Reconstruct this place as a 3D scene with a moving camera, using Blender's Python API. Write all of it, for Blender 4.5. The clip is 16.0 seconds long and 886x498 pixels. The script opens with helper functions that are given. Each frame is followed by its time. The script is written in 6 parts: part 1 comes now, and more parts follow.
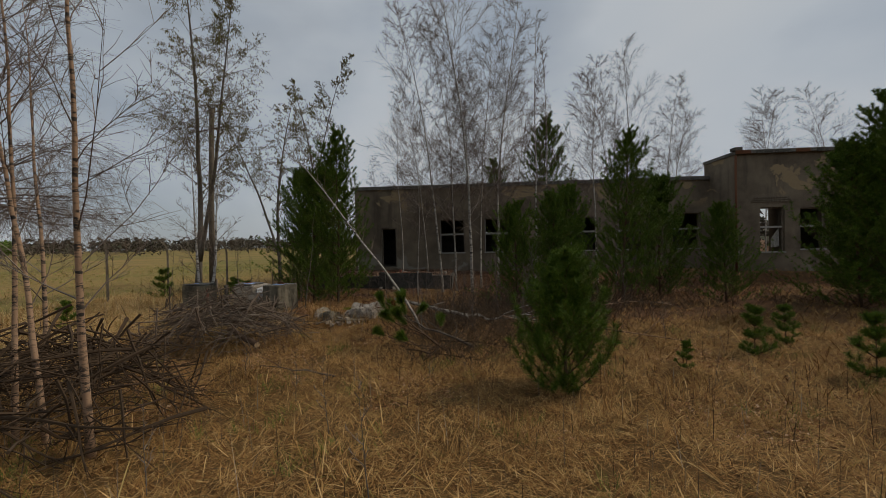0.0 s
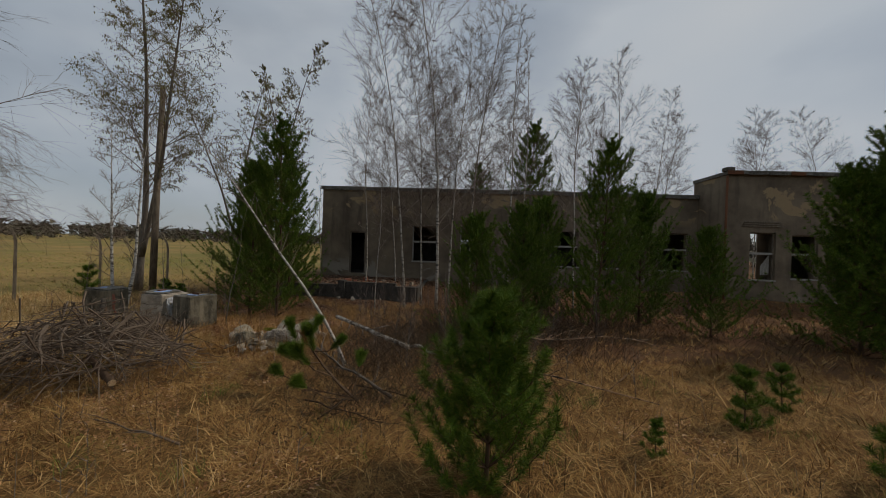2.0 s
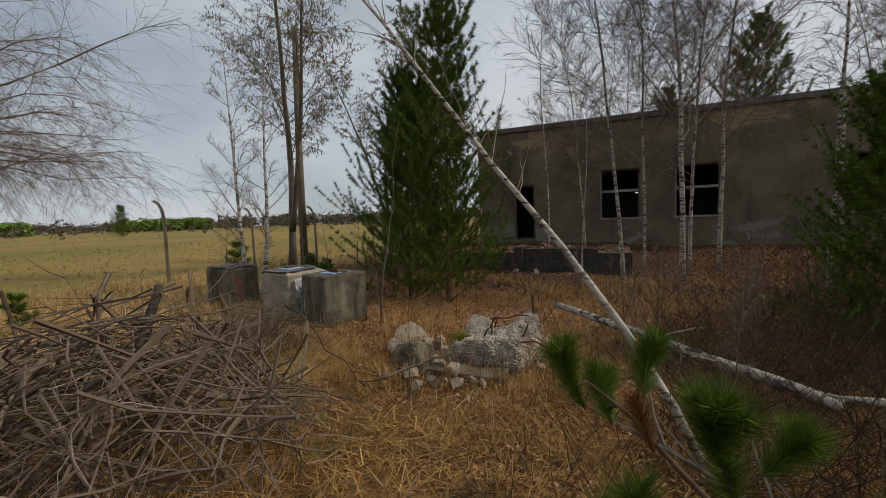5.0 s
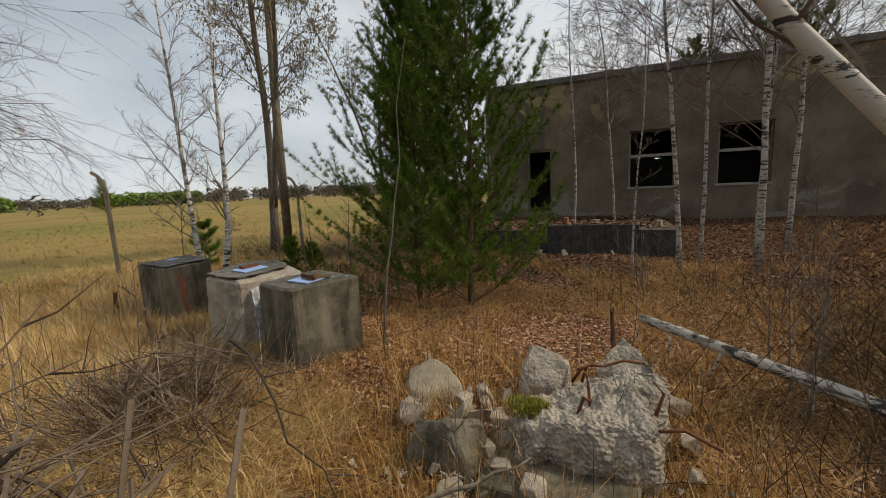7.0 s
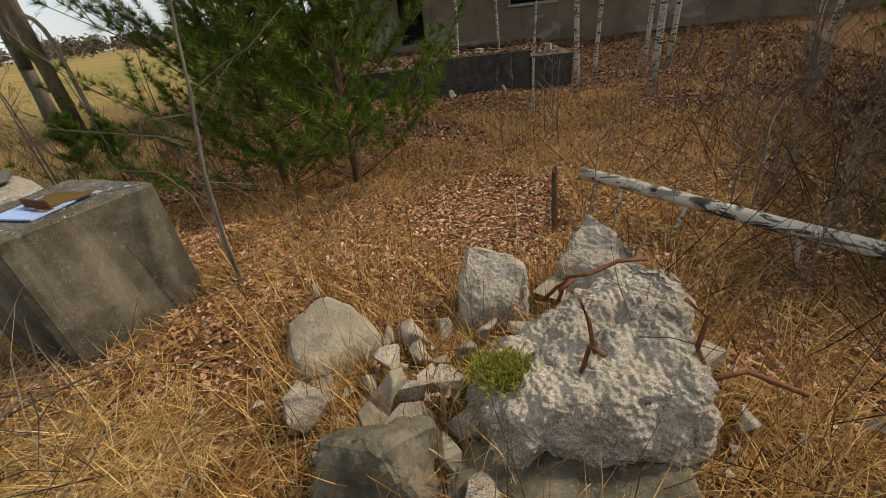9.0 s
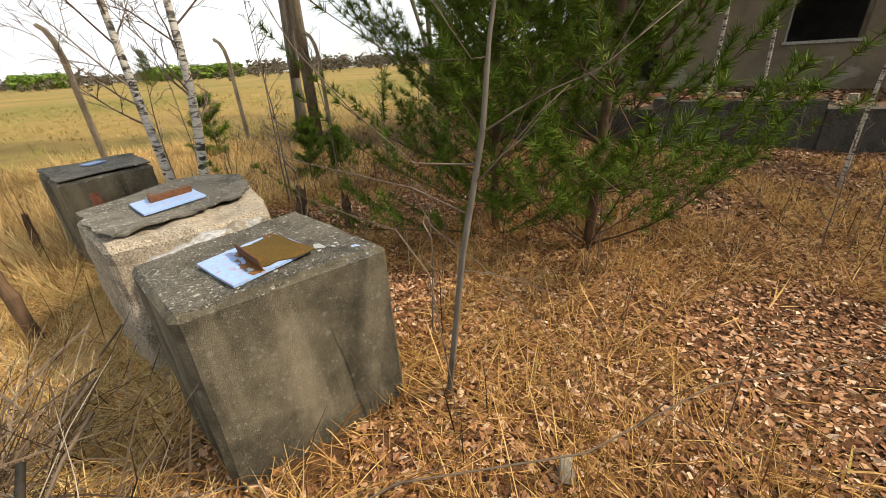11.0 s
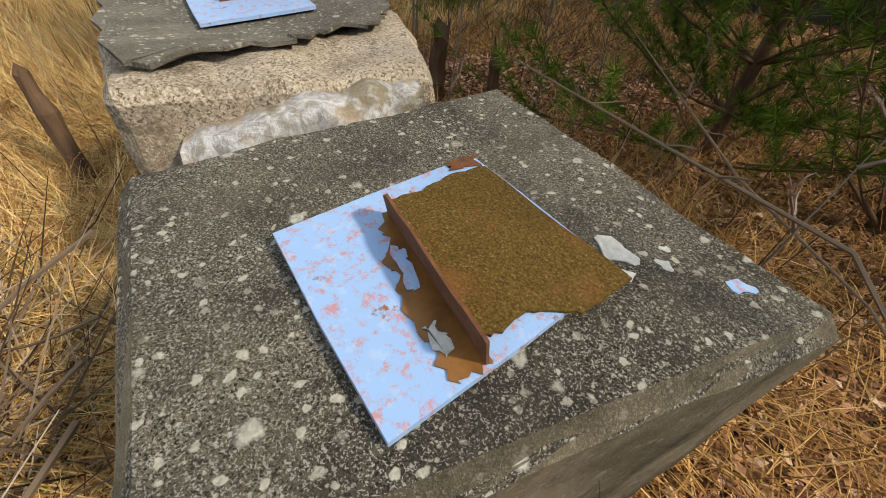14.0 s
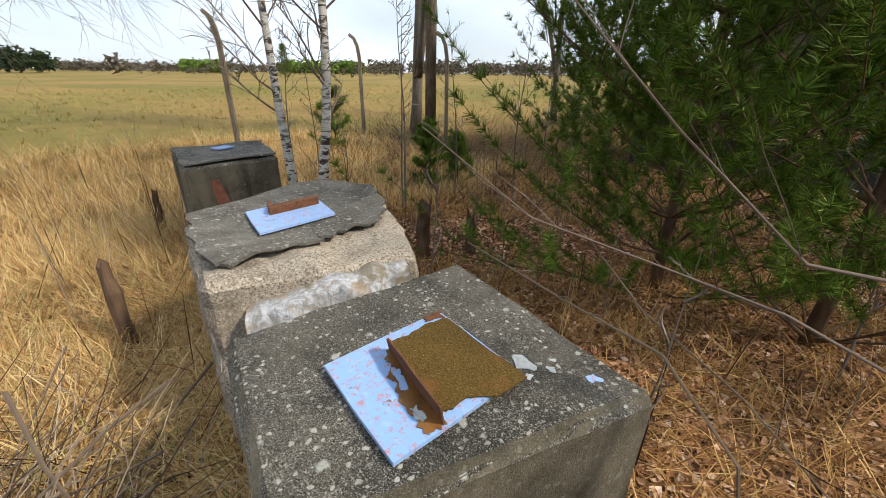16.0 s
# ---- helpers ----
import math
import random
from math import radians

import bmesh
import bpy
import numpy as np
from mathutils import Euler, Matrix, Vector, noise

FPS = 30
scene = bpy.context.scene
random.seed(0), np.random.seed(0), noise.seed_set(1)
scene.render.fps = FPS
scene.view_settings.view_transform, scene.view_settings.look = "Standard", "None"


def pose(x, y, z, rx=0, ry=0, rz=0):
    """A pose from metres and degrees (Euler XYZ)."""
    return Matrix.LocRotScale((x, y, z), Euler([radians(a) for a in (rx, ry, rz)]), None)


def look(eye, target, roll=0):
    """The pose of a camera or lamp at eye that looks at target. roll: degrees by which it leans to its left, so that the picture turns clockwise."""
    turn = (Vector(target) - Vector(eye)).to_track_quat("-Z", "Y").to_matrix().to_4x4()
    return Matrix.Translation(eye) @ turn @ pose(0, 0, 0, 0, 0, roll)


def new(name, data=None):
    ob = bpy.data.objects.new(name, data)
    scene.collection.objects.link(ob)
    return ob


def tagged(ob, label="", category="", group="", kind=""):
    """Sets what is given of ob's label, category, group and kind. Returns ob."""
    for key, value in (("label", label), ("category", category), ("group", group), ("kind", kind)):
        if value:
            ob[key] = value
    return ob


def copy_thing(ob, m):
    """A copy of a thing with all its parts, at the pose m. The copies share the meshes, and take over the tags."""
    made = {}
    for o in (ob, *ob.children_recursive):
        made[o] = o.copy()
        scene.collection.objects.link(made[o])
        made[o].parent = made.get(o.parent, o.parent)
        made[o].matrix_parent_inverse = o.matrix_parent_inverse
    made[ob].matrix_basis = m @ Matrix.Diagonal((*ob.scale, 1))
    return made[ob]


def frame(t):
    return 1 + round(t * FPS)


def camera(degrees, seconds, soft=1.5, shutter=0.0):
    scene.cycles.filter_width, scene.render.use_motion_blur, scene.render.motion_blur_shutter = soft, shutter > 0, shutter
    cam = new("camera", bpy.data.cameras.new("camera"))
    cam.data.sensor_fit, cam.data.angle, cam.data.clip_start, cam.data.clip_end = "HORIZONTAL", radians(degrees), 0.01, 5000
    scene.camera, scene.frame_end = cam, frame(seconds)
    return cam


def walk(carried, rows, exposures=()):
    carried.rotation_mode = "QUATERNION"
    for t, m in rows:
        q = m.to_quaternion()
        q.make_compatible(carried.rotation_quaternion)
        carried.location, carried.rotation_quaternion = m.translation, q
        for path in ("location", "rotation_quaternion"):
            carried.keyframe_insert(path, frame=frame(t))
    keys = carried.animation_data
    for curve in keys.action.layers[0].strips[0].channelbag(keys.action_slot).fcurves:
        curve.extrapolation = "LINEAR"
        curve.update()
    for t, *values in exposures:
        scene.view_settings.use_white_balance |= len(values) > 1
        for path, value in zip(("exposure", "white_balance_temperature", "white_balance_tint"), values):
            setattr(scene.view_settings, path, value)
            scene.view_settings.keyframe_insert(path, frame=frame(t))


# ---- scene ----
cam = camera(96.0, 16.0, soft=0.7)

PATH = [
    (0, (3.756, 4.929, 1.515), (3.580, 6.921, 1.488), -1.16),
    (0.5, (3.846, 5.298, 1.538), (3.743, 7.295, 1.502), -1.70),
    (1, (4.133, 5.682, 1.615), (4.066, 7.681, 1.569), -1.07),
    (1.5, (4.406, 6.079, 1.651), (4.337, 8.077, 1.628), 0.46),
    (2, (4.579, 6.413, 1.793), (4.449, 8.408, 1.781), 2.02),
    (2.5, (4.533, 6.938, 1.744), (4.291, 8.923, 1.733), 1.62),
    (3, (4.054, 7.719, 1.629), (3.671, 9.682, 1.618), 1.22),
    (3.5, (3.572, 8.810, 1.419), (2.969, 10.716, 1.388), 0.11),
    (4, (2.942, 9.459, 1.298), (2.231, 11.327, 1.226), -0.86),
    (4.5, (2.508, 9.981, 1.229), (1.735, 11.823, 1.138), -1.49),
    (5, (2.088, 10.443, 1.218), (1.310, 12.279, 1.067), -2.05),
    (5.2, (1.947, 10.577, 1.256), (1.173, 12.412, 1.077), -2.21),
    (7.3, (0.936, 12.302, 1.272), (0.197, 14.135, 0.967), -2.68),
    (7.5, (0.872, 12.474, 1.243), (0.172, 14.321, 0.928), -2.20),
    (8, (0.770, 12.879, 1.266), (0.283, 14.743, 0.729), -3.71),
    (8.2, (0.712, 13.004, 1.191), (0.381, 14.844, 0.480), -5.04),
    (10.3, (0.533, 13.525, 1.098), (0.367, 15.171, -0.025), -7.43),
    (10.5, (0.452, 13.746, 1.128), (-0.045, 15.344, 0.032), -8.23),
    (11, (-0.186, 13.980, 1.100), (-1.092, 15.547, 0.248), -3.70),
    (11.5, (-0.613, 14.144, 1.098), (-1.813, 15.493, 0.238), -2.29),
    (12, (-0.807, 14.162, 1.116), (-2.059, 15.485, 0.291), 2.28),
    (12.5, (-0.875, 14.276, 1.056), (-2.119, 15.554, 0.151), 4.61),
    (13, (-1.009, 14.409, 0.956), (-2.142, 15.602, -0.181), 4.91),
    (13.5, (-1.078, 14.462, 0.873), (-2.081, 15.538, -0.482), 4.21),
    (14, (-1.088, 14.470, 0.857), (-2.054, 15.531, -0.536), 4.57),
    (14.5, (-1.088, 14.469, 0.859), (-2.052, 15.539, -0.528), 4.53),
    (15, (-1.076, 14.453, 0.892), (-2.118, 15.599, -0.373), 3.77),
    (15.5, (-0.995, 14.379, 0.976), (-2.167, 15.647, -0.033), 2.77),
    (16, (-0.873, 14.292, 1.058), (-2.110, 15.640, 0.250), 0.61),
]

EXPOSURES = [(t, e, k, 10) for t, e, k in ((0, -1.28, 6800), (2.5, -1.28, 6750), (3.5, -1.22, 6800), (5.2, -0.85, 6900), (7.3, -0.55, 7200), (8.2, -0.52, 7300), (10.3, 0.36, 7450), (11, 0.34, 7700), (12.5, -0.04, 7750), (14, -0.02, 7350), (16, 0.08, 6600))]
walk(cam, [(t, look(eye, target, roll)) for t, eye, target, roll in PATH], EXPOSURES)

# ---- light ----
SUN_AZ, SUN_EL = 68.0, 43.0
world = bpy.data.worlds.new("sky")
scene.world = world
world.use_nodes = True
wn, wl = world.node_tree.nodes, world.node_tree.links
wn.clear()
w_out = wn.new("ShaderNodeOutputWorld")
w_bg = wn.new("ShaderNodeBackground")
w_sky = wn.new("ShaderNodeTexSky")
w_sky.sky_type = "NISHITA"
w_sky.sun_disc = False
w_sky.sun_elevation = radians(SUN_EL)
w_sky.sun_rotation = radians(SUN_AZ)
w_co = wn.new("ShaderNodeTexCoord")
w_map = wn.new("ShaderNodeMapping")
w_map.inputs["Scale"].default_value = (1.0, 1.0, 2.2)
w_noise = wn.new("ShaderNodeTexNoise")
w_noise.inputs["Scale"].default_value = 1.5
w_noise.inputs["Detail"].default_value = 6
w_noise.inputs["Roughness"].default_value = 0.45
w_ramp = wn.new("ShaderNodeValToRGB")
w_ramp.color_ramp.elements[0].position = 0.38
w_ramp.color_ramp.elements[1].position = 0.6
w_ramp.color_ramp.elements[0].color = (0.5, 0.5, 0.5, 1)
w_shade = wn.new("ShaderNodeTexNoise")
w_shade.inputs["Scale"].default_value = 1.4
w_shade.inputs["Detail"].default_value = 3
w_cloud = wn.new("ShaderNodeValToRGB")
w_cloud.color_ramp.elements[0].position = 0.3
w_cloud.color_ramp.elements[0].color = (8.3, 9.9, 11.9, 1)
w_cloud.color_ramp.elements[1].position = 0.72
w_cloud.color_ramp.elements[1].color = (11.0, 11.9, 13.0, 1)
w_mix = wn.new("ShaderNodeMixRGB")
wl.new(w_co.outputs["Generated"], w_map.inputs["Vector"])
wl.new(w_map.outputs[0], w_noise.inputs["Vector"])
wl.new(w_map.outputs[0], w_shade.inputs["Vector"])
wl.new(w_noise.outputs["Fac"], w_ramp.inputs[0])
wl.new(w_shade.outputs["Fac"], w_cloud.inputs[0])
wl.new(w_ramp.outputs[0], w_mix.inputs[0])
wl.new(w_sky.outputs[0], w_mix.inputs[1])
wl.new(w_cloud.outputs[0], w_mix.inputs[2])
wl.new(w_mix.outputs[0], w_bg.inputs[0])
w_bg.inputs[1].default_value = 0.1
wl.new(w_bg.outputs[0], w_out.inputs[0])

sun_data = bpy.data.lights.new("sun", "SUN")
sun_data.energy = 4.3
sun_data.angle = radians(5)
sun_data.color = (1.0, 0.92, 0.80)
sun = new("sun", sun_data)
az, el = radians(SUN_AZ), radians(SUN_EL)
sun.matrix_world = look((60 * math.sin(az) * math.cos(el), 60 * math.cos(az) * math.cos(el), 60 * math.sin(el)), (0, 0, 0))

# ---- materials ----


class Nodes:
    """Short hand for building a node material."""

    def __init__(self, name, rough=0.85, spec=0.3):
        self.mat = bpy.data.materials.new(name)
        self.mat.use_nodes = True
        self.t = self.mat.node_tree
        self.b = self.t.nodes["Principled BSDF"]
        self.b.inputs["Roughness"].default_value = rough
        self.b.inputs["Specular IOR Level"].default_value = spec
        self.co = self.t.nodes.new("ShaderNodeTexCoord").outputs["Object"]

    def mapped(self, scale):
        n = self.t.nodes.new("ShaderNodeMapping")
        n.inputs["Scale"].default_value = scale
        self.t.links.new(self.co, n.inputs["Vector"])
        return n.outputs[0]

    def noise(self, scale, detail=4, rough=0.55, vec=None, dist=0.0):
        n = self.t.nodes.new("ShaderNodeTexNoise")
        n.inputs["Scale"].default_value = scale
        n.inputs["Detail"].default_value = detail
        n.inputs["Roughness"].default_value = rough
        n.inputs["Distortion"].default_value = dist
        self.t.links.new(vec or self.co, n.inputs["Vector"])
        return n.outputs["Fac"]

    def voronoi(self, scale, vec=None, feature="F1"):
        n = self.t.nodes.new("ShaderNodeTexVoronoi")
        n.feature = feature
        n.inputs["Scale"].default_value = scale
        self.t.links.new(vec or self.co, n.inputs["Vector"])
        return n.outputs["Distance"], n.outputs["Color"]

    def ramp(self, fac, *stops):
        n = self.t.nodes.new("ShaderNodeValToRGB")
        e = n.color_ramp.elements
        while len(e) < len(stops):
            e.new(0.5)
        for k, (p, c) in zip(e, stops):
            k.position = p
            k.color = (*c, 1) if isinstance(c, tuple) else (c, c, c, 1)
        self.t.links.new(fac, n.inputs[0])
        return n.outputs[0]

    def mix(self, fac, a, b, how="MIX"):
        n = self.t.nodes.new("ShaderNodeMixRGB")
        n.blend_type = how
        for k, v in enumerate((fac, a, b)):
            if isinstance(v, bpy.types.NodeSocket):
                self.t.links.new(v, n.inputs[k])
            elif isinstance(v, tuple):
                n.inputs[k].default_value = (*v, 1)
            else:
                n.inputs[k].default_value = v if k == 0 else (v, v, v, 1)
        return n.outputs[0]

    def warped(self, scale, amount):
        """Coordinates shaken by noise, so that spots lose their round shape."""
        n = self.t.nodes.new("ShaderNodeTexNoise")
        n.inputs["Scale"].default_value = scale
        n.inputs["Detail"].default_value = 3
        self.t.links.new(self.co, n.inputs["Vector"])
        return self.mix(amount, self.co, n.outputs["Color"], "ADD")

    def rand(self):
        n = self.t.nodes.new("ShaderNodeObjectInfo")
        return n.outputs["Random"]

    def island(self):
        n = self.t.nodes.new("ShaderNodeNewGeometry")
        return n.outputs["Random Per Island"]

    def axis(self, which):
        n = self.t.nodes.new("ShaderNodeSeparateXYZ")
        self.t.links.new(self.co, n.inputs[0])
        return n.outputs[which]

    def math(self, op, a, b=0.0):
        n = self.t.nodes.new("ShaderNodeMath")
        n.operation = op
        for s, v in zip(n.inputs, (a, b)):
            if isinstance(v, bpy.types.NodeSocket):
                self.t.links.new(v, s)
            else:
                s.default_value = v
        return n.outputs[0]

    def done(self, colour, bump=None, strength=0.3, depth=0.01, rough=None, metal=None):
        if isinstance(colour, tuple):
            self.b.inputs["Base Color"].default_value = (*colour, 1)
        else:
            self.t.links.new(colour, self.b.inputs["Base Color"])
        if bump is not None:
            n = self.t.nodes.new("ShaderNodeBump")
            n.inputs["Strength"].default_value = strength
            n.inputs["Distance"].default_value = depth
            self.t.links.new(bump, n.inputs["Height"])
            self.t.links.new(n.outputs[0], self.b.inputs["Normal"])
        if rough is not None:
            self.t.links.new(rough, self.b.inputs["Roughness"])
        if metal is not None:
            self.b.inputs["Metallic"].default_value = metal
        return self.mat


def mat_ground():
    m = Nodes("dry_ground", 0.95, 0.1)
    big = m.noise(0.35, 4)
    mid = m.noise(2.2, 6, 0.65)
    fine = m.noise(38, 5, 0.7)
    strands = m.noise(60, 4, 0.7, m.mapped((1.0, 0.22, 1.0)), 1.5)
    # straw ground darkened in colour for the weaker light where the walk begins
    straw = m.ramp(strands, (0.3, (0.05, 0.028, 0.011)), (0.52, (0.14, 0.082, 0.03)), (0.75, (0.26, 0.165, 0.062)))
    litter = m.ramp(fine, (0.3, (0.055, 0.026, 0.014)), (0.55, (0.14, 0.07, 0.037)), (0.75, (0.24, 0.13, 0.072)))
    y = m.axis(1)
    x = m.axis(0)
    woods = m.math("MULTIPLY", m.ramp(m.math("MULTIPLY", y, 0.05), (0.60, 0.0), (0.72, 1.0)), m.ramp(m.math("ADD", m.math("MULTIPLY", x, 0.05), 0.5), (0.31, 0.0), (0.42, 1.0)))
    woods = m.math("MULTIPLY", woods, m.ramp(mid, (0.3, 0.35), (0.6, 1.0)))
    col = m.mix(woods, straw, litter)
    field = m.mix(m.ramp(m.noise(0.06, 4), (0.40, 0.0), (0.58, 1.0)), (0.31, 0.205, 0.074), (0.165, 0.155, 0.042))
    field = m.mix(m.ramp(m.noise(0.9, 5), (0.3, 0.0), (0.7, 0.6)), field, (0.24, 0.165, 0.06))
    far = m.ramp(m.math("ADD", m.math("MULTIPLY", x, -0.02), 0.0), (0.12, 0.0), (0.22, 1.0))
    col = m.mix(far, col, field)
    col = m.mix(m.ramp(big, (0.58, 0.0), (0.72, 0.35)), col, (0.10, 0.105, 0.03))
    col = m.mix(m.ramp(mid, (0.25, 0.45), (0.5, 0.0)), col, (0.06, 0.042, 0.026))
    return m.done(col, m.mix(0.5, fine, strands), 0.9, 0.03)


def mat_concrete(name, light, dark, lichen=0.5, warm=(0.36, 0.32, 0.25), grain=150, streaks=0.7, specks=0.85):
    m = Nodes(name, 0.92, 0.2)
    stain = m.noise(4.5, 7, 0.7)
    streak = m.noise(7, 5, 0.6, m.mapped((1.0, 1.0, 0.12)))
    grit = m.noise(260, 3, 0.8)
    dist, cell = m.voronoi(grain)
    shaken = m.warped(55, 0.016)
    spots, spot_cell = m.voronoi(21, shaken)
    small, small_cell = m.voronoi(62, shaken)
    patches = m.noise(9, 5, 0.7)
    speck = m.noise(grain * 3.4, 2, 0.5, None, 0.8)
    base = m.mix(m.ramp(stain, (0.36, 0.0), (0.64, 1.0)), dark, light)
    base = m.mix(m.ramp(streak, (0.50, 0.0), (0.68, streaks)), base, warm)
    base = m.mix(m.ramp(streak, (0.30, streaks), (0.44, 0.0)), base, tuple(c * 0.45 for c in dark))
    black = m.noise(2.6, 6, 0.65, None, 0.5)
    base = m.mix(m.ramp(black, (0.52, 0.0), (0.68, 0.75)), base, tuple(c * 0.4 for c in dark))
    here = m.ramp(patches, (0.32, 0.45 * specks), (0.6, specks))
    base = m.mix(m.math("MULTIPLY", m.ramp(speck, (0.57, 0.0), (0.60, 1.0)), here), base, tuple(0.75 * c + 0.21 for c in light))
    base = m.mix(m.math("MULTIPLY", m.ramp(speck, (0.40, 1.0), (0.44, 0.0)), here), base, tuple(c * 0.38 for c in dark))
    stone = m.math("MULTIPLY", m.ramp(cell, (0.62, 0.0), (0.7, 0.7 * specks)), m.ramp(m.math("ADD", dist, m.math("MULTIPLY", grit, 0.3)), (0.30, 1.0), (0.42, 0.0)))
    base = m.mix(stone, base, (0.45, 0.42, 0.36))
    lich = m.math("MULTIPLY", m.ramp(m.math("ADD", spots, m.math("MULTIPLY", m.noise(70, 3), 0.16)), (0.22, lichen), (0.30, 0.0)), m.ramp(spot_cell, (0.52, 0.0), (0.60, 1.0)))
    tiny = m.math("MULTIPLY", m.ramp(m.math("ADD", small, m.math("MULTIPLY", m.noise(160, 3), 0.3)), (0.36, lichen), (0.44, 0.0)), m.ramp(small_cell, (0.36, 0.0), (0.44, 1.0)))
    tiny = m.math("MULTIPLY", tiny, m.ramp(patches, (0.36, 0.0), (0.5, 1.0)))
    base = m.mix(lich, base, (0.44, 0.44, 0.39))
    base = m.mix(tiny, base, (0.46, 0.45, 0.39))
    base = m.mix(0.5, base, m.ramp(grit, (0.3, 0.3), (0.7, 1.0)), "MULTIPLY")
    return m.done(base, m.mix(0.5 * specks, grit, dist), 0.8, 0.006)


def mat_plaster():
    m = Nodes("grey_render", 0.95, 0.1)
    patch = m.noise(0.55, 8, 0.62, m.mapped((1.0, 1.0, 1.5)), 0.6)
    soot = m.noise(0.9, 6, 0.6)
    streak = m.noise(2.6, 6, 0.6, m.mapped((1.0, 1.0, 0.13)))
    fine = m.noise(30, 5, 0.7)
    base = m.mix(m.ramp(soot, (0.35, 0.0), (0.65, 1.0)), (0.15, 0.12, 0.087), (0.262, 0.211, 0.15))
    base = m.mix(m.ramp(streak, (0.55, 0.0), (0.75, 0.6)), base, (0.075, 0.064, 0.054))
    top = m.ramp(m.math("MULTIPLY", m.axis(2), 0.2), (0.62, 0.0), (0.72, 1.0))
    fallen = m.math("MULTIPLY", m.ramp(patch, (0.575, 0.0), (0.595, 1.0)), top)
    base = m.mix(fallen, base, (0.36, 0.27, 0.16))
    low = m.math("MULTIPLY", m.ramp(patch, (0.40, 1.0), (0.43, 0.0)), m.ramp(m.math("MULTIPLY", m.axis(2), 0.2), (0.14, 1.0), (0.24, 0.0)))
    base = m.mix(low, base, (0.30, 0.27, 0.22))
    base = m.mix(0.3, base, m.ramp(fine, (0.3, 0.4), (0.7, 1.0)), "MULTIPLY")
    return m.done(base, m.mix(0.5, fine, patch), 0.5, 0.02)


def mat_birch(name="birch_bark", tint=(0.54, 0.49, 0.42)):
    m = Nodes(name, 0.8, 0.2)
    bands = m.noise(6, 6, 0.75, m.mapped((1.0, 1.0, 3.4)), 0.8)
    dirt = m.noise(1.6, 4)
    knots, _ = m.voronoi(5, m.mapped((1.0, 1.0, 1.6)))
    base = m.mix(m.ramp(m.noise(3, 5), (0.3, 0.0), (0.7, 1.0)), tint, tuple(c * 0.72 for c in tint))
    marks = m.math("MULTIPLY", m.ramp(bands, (0.505, 0.0), (0.555, 1.0)), m.ramp(dirt, (0.3, 0.35), (0.5, 1.0)))
    base = m.mix(marks, base, (0.05, 0.042, 0.035))
    base = m.mix(m.ramp(knots, (0.10, 1.0), (0.17, 0.0)), base, (0.035, 0.03, 0.026))
    return m.done(base, bands, 0.4, 0.006)


def mat_bark(name, a, b, scale=14):
    m = Nodes(name, 0.95, 0.1)
    ridges = m.noise(scale, 6, 0.65, m.mapped((1.0, 1.0, 0.2)))
    base = m.ramp(ridges, (0.32, a), (0.68, b))
    return m.done(m.mix(m.ramp(m.noise(2.0, 4), (0.3, 0.0), (0.75, 0.5)), base, tuple(c * 0.6 for c in a)), ridges, 0.7, 0.01)


def mat_island(name, *stops, rough=0.9, bump=None):
    m = Nodes(name, rough, 0.15)
    c = m.ramp(m.island(), *stops)
    c = m.mix(0.35, c, m.ramp(m.noise(25, 3), (0.3, 0.5), (0.7, 1.0)), "MULTIPLY")
    return m.done(c)


def mat_plain(name, a, b, scale, rough=0.7, metal=None, bump=0.3):
    m = Nodes(name, rough, 0.4)
    n = m.noise(scale, 6, 0.65)
    return m.done(m.ramp(n, (0.3, a), (0.7, b)), n, bump, 0.004, metal=metal)


def mat_paint_plate():
    m = Nodes("blue_paint_on_rust", 0.55, 0.4)
    n = m.noise(70, 9, 0.8)
    worn = m.noise(16, 8, 0.75)
    paint = m.mix(m.ramp(n, (0.52, 0.0), (0.60, 0.85)), (0.25, 0.42, 0.72), (0.46, 0.20, 0.19))
    paint = m.mix(m.ramp(m.noise(60, 4, 0.7), (0.56, 0.0), (0.62, 0.3)), paint, (0.45, 0.55, 0.70))
    col = m.mix(m.ramp(worn, (0.60, 0.0), (0.64, 1.0)), paint, (0.24, 0.095, 0.035))
    return m.done(col, n, 0.3, 0.002)


def mat_foil():
    m = Nodes("flaking_white_coat", 0.6, 0.4)
    big = m.noise(9, 6, 0.6, None, 0.4)
    crease = m.noise(26, 6, 0.65, None, 1.2)
    fine = m.noise(140, 4, 0.7)
    col = m.mix(m.ramp(crease, (0.42, 0.0), (0.58, 1.0)), (0.33, 0.315, 0.295), (0.58, 0.60, 0.64))
    col = m.mix(m.ramp(big, (0.54, 0.0), (0.62, 0.9)), col, (0.20, 0.165, 0.10))
    col = m.mix(m.ramp(m.noise(15, 5), (0.56, 0.0), (0.66, 0.7)), col, (0.42, 0.32, 0.21))
    col = m.mix(0.4, col, m.ramp(fine, (0.3, 0.5), (0.7, 1.0)), "MULTIPLY")
    return m.done(col, m.mix(0.5, crease, fine), 0.8, 0.012)


def mat_rust_moss():
    m = Nodes("rust_grown_with_algae", 0.9, 0.2)
    n = m.noise(330, 5, 0.75)
    big = m.noise(14, 4)
    col = m.ramp(n, (0.32, (0.035, 0.020, 0.005)), (0.5, (0.10, 0.06, 0.012)), (0.62, (0.155, 0.10, 0.028)), (0.72, (0.40, 0.34, 0.20)))
    col = m.mix(m.ramp(big, (0.55, 0.0), (0.7, 0.5)), col, (0.22, 0.09, 0.03))
    return m.done(col, n, 0.6, 0.003)


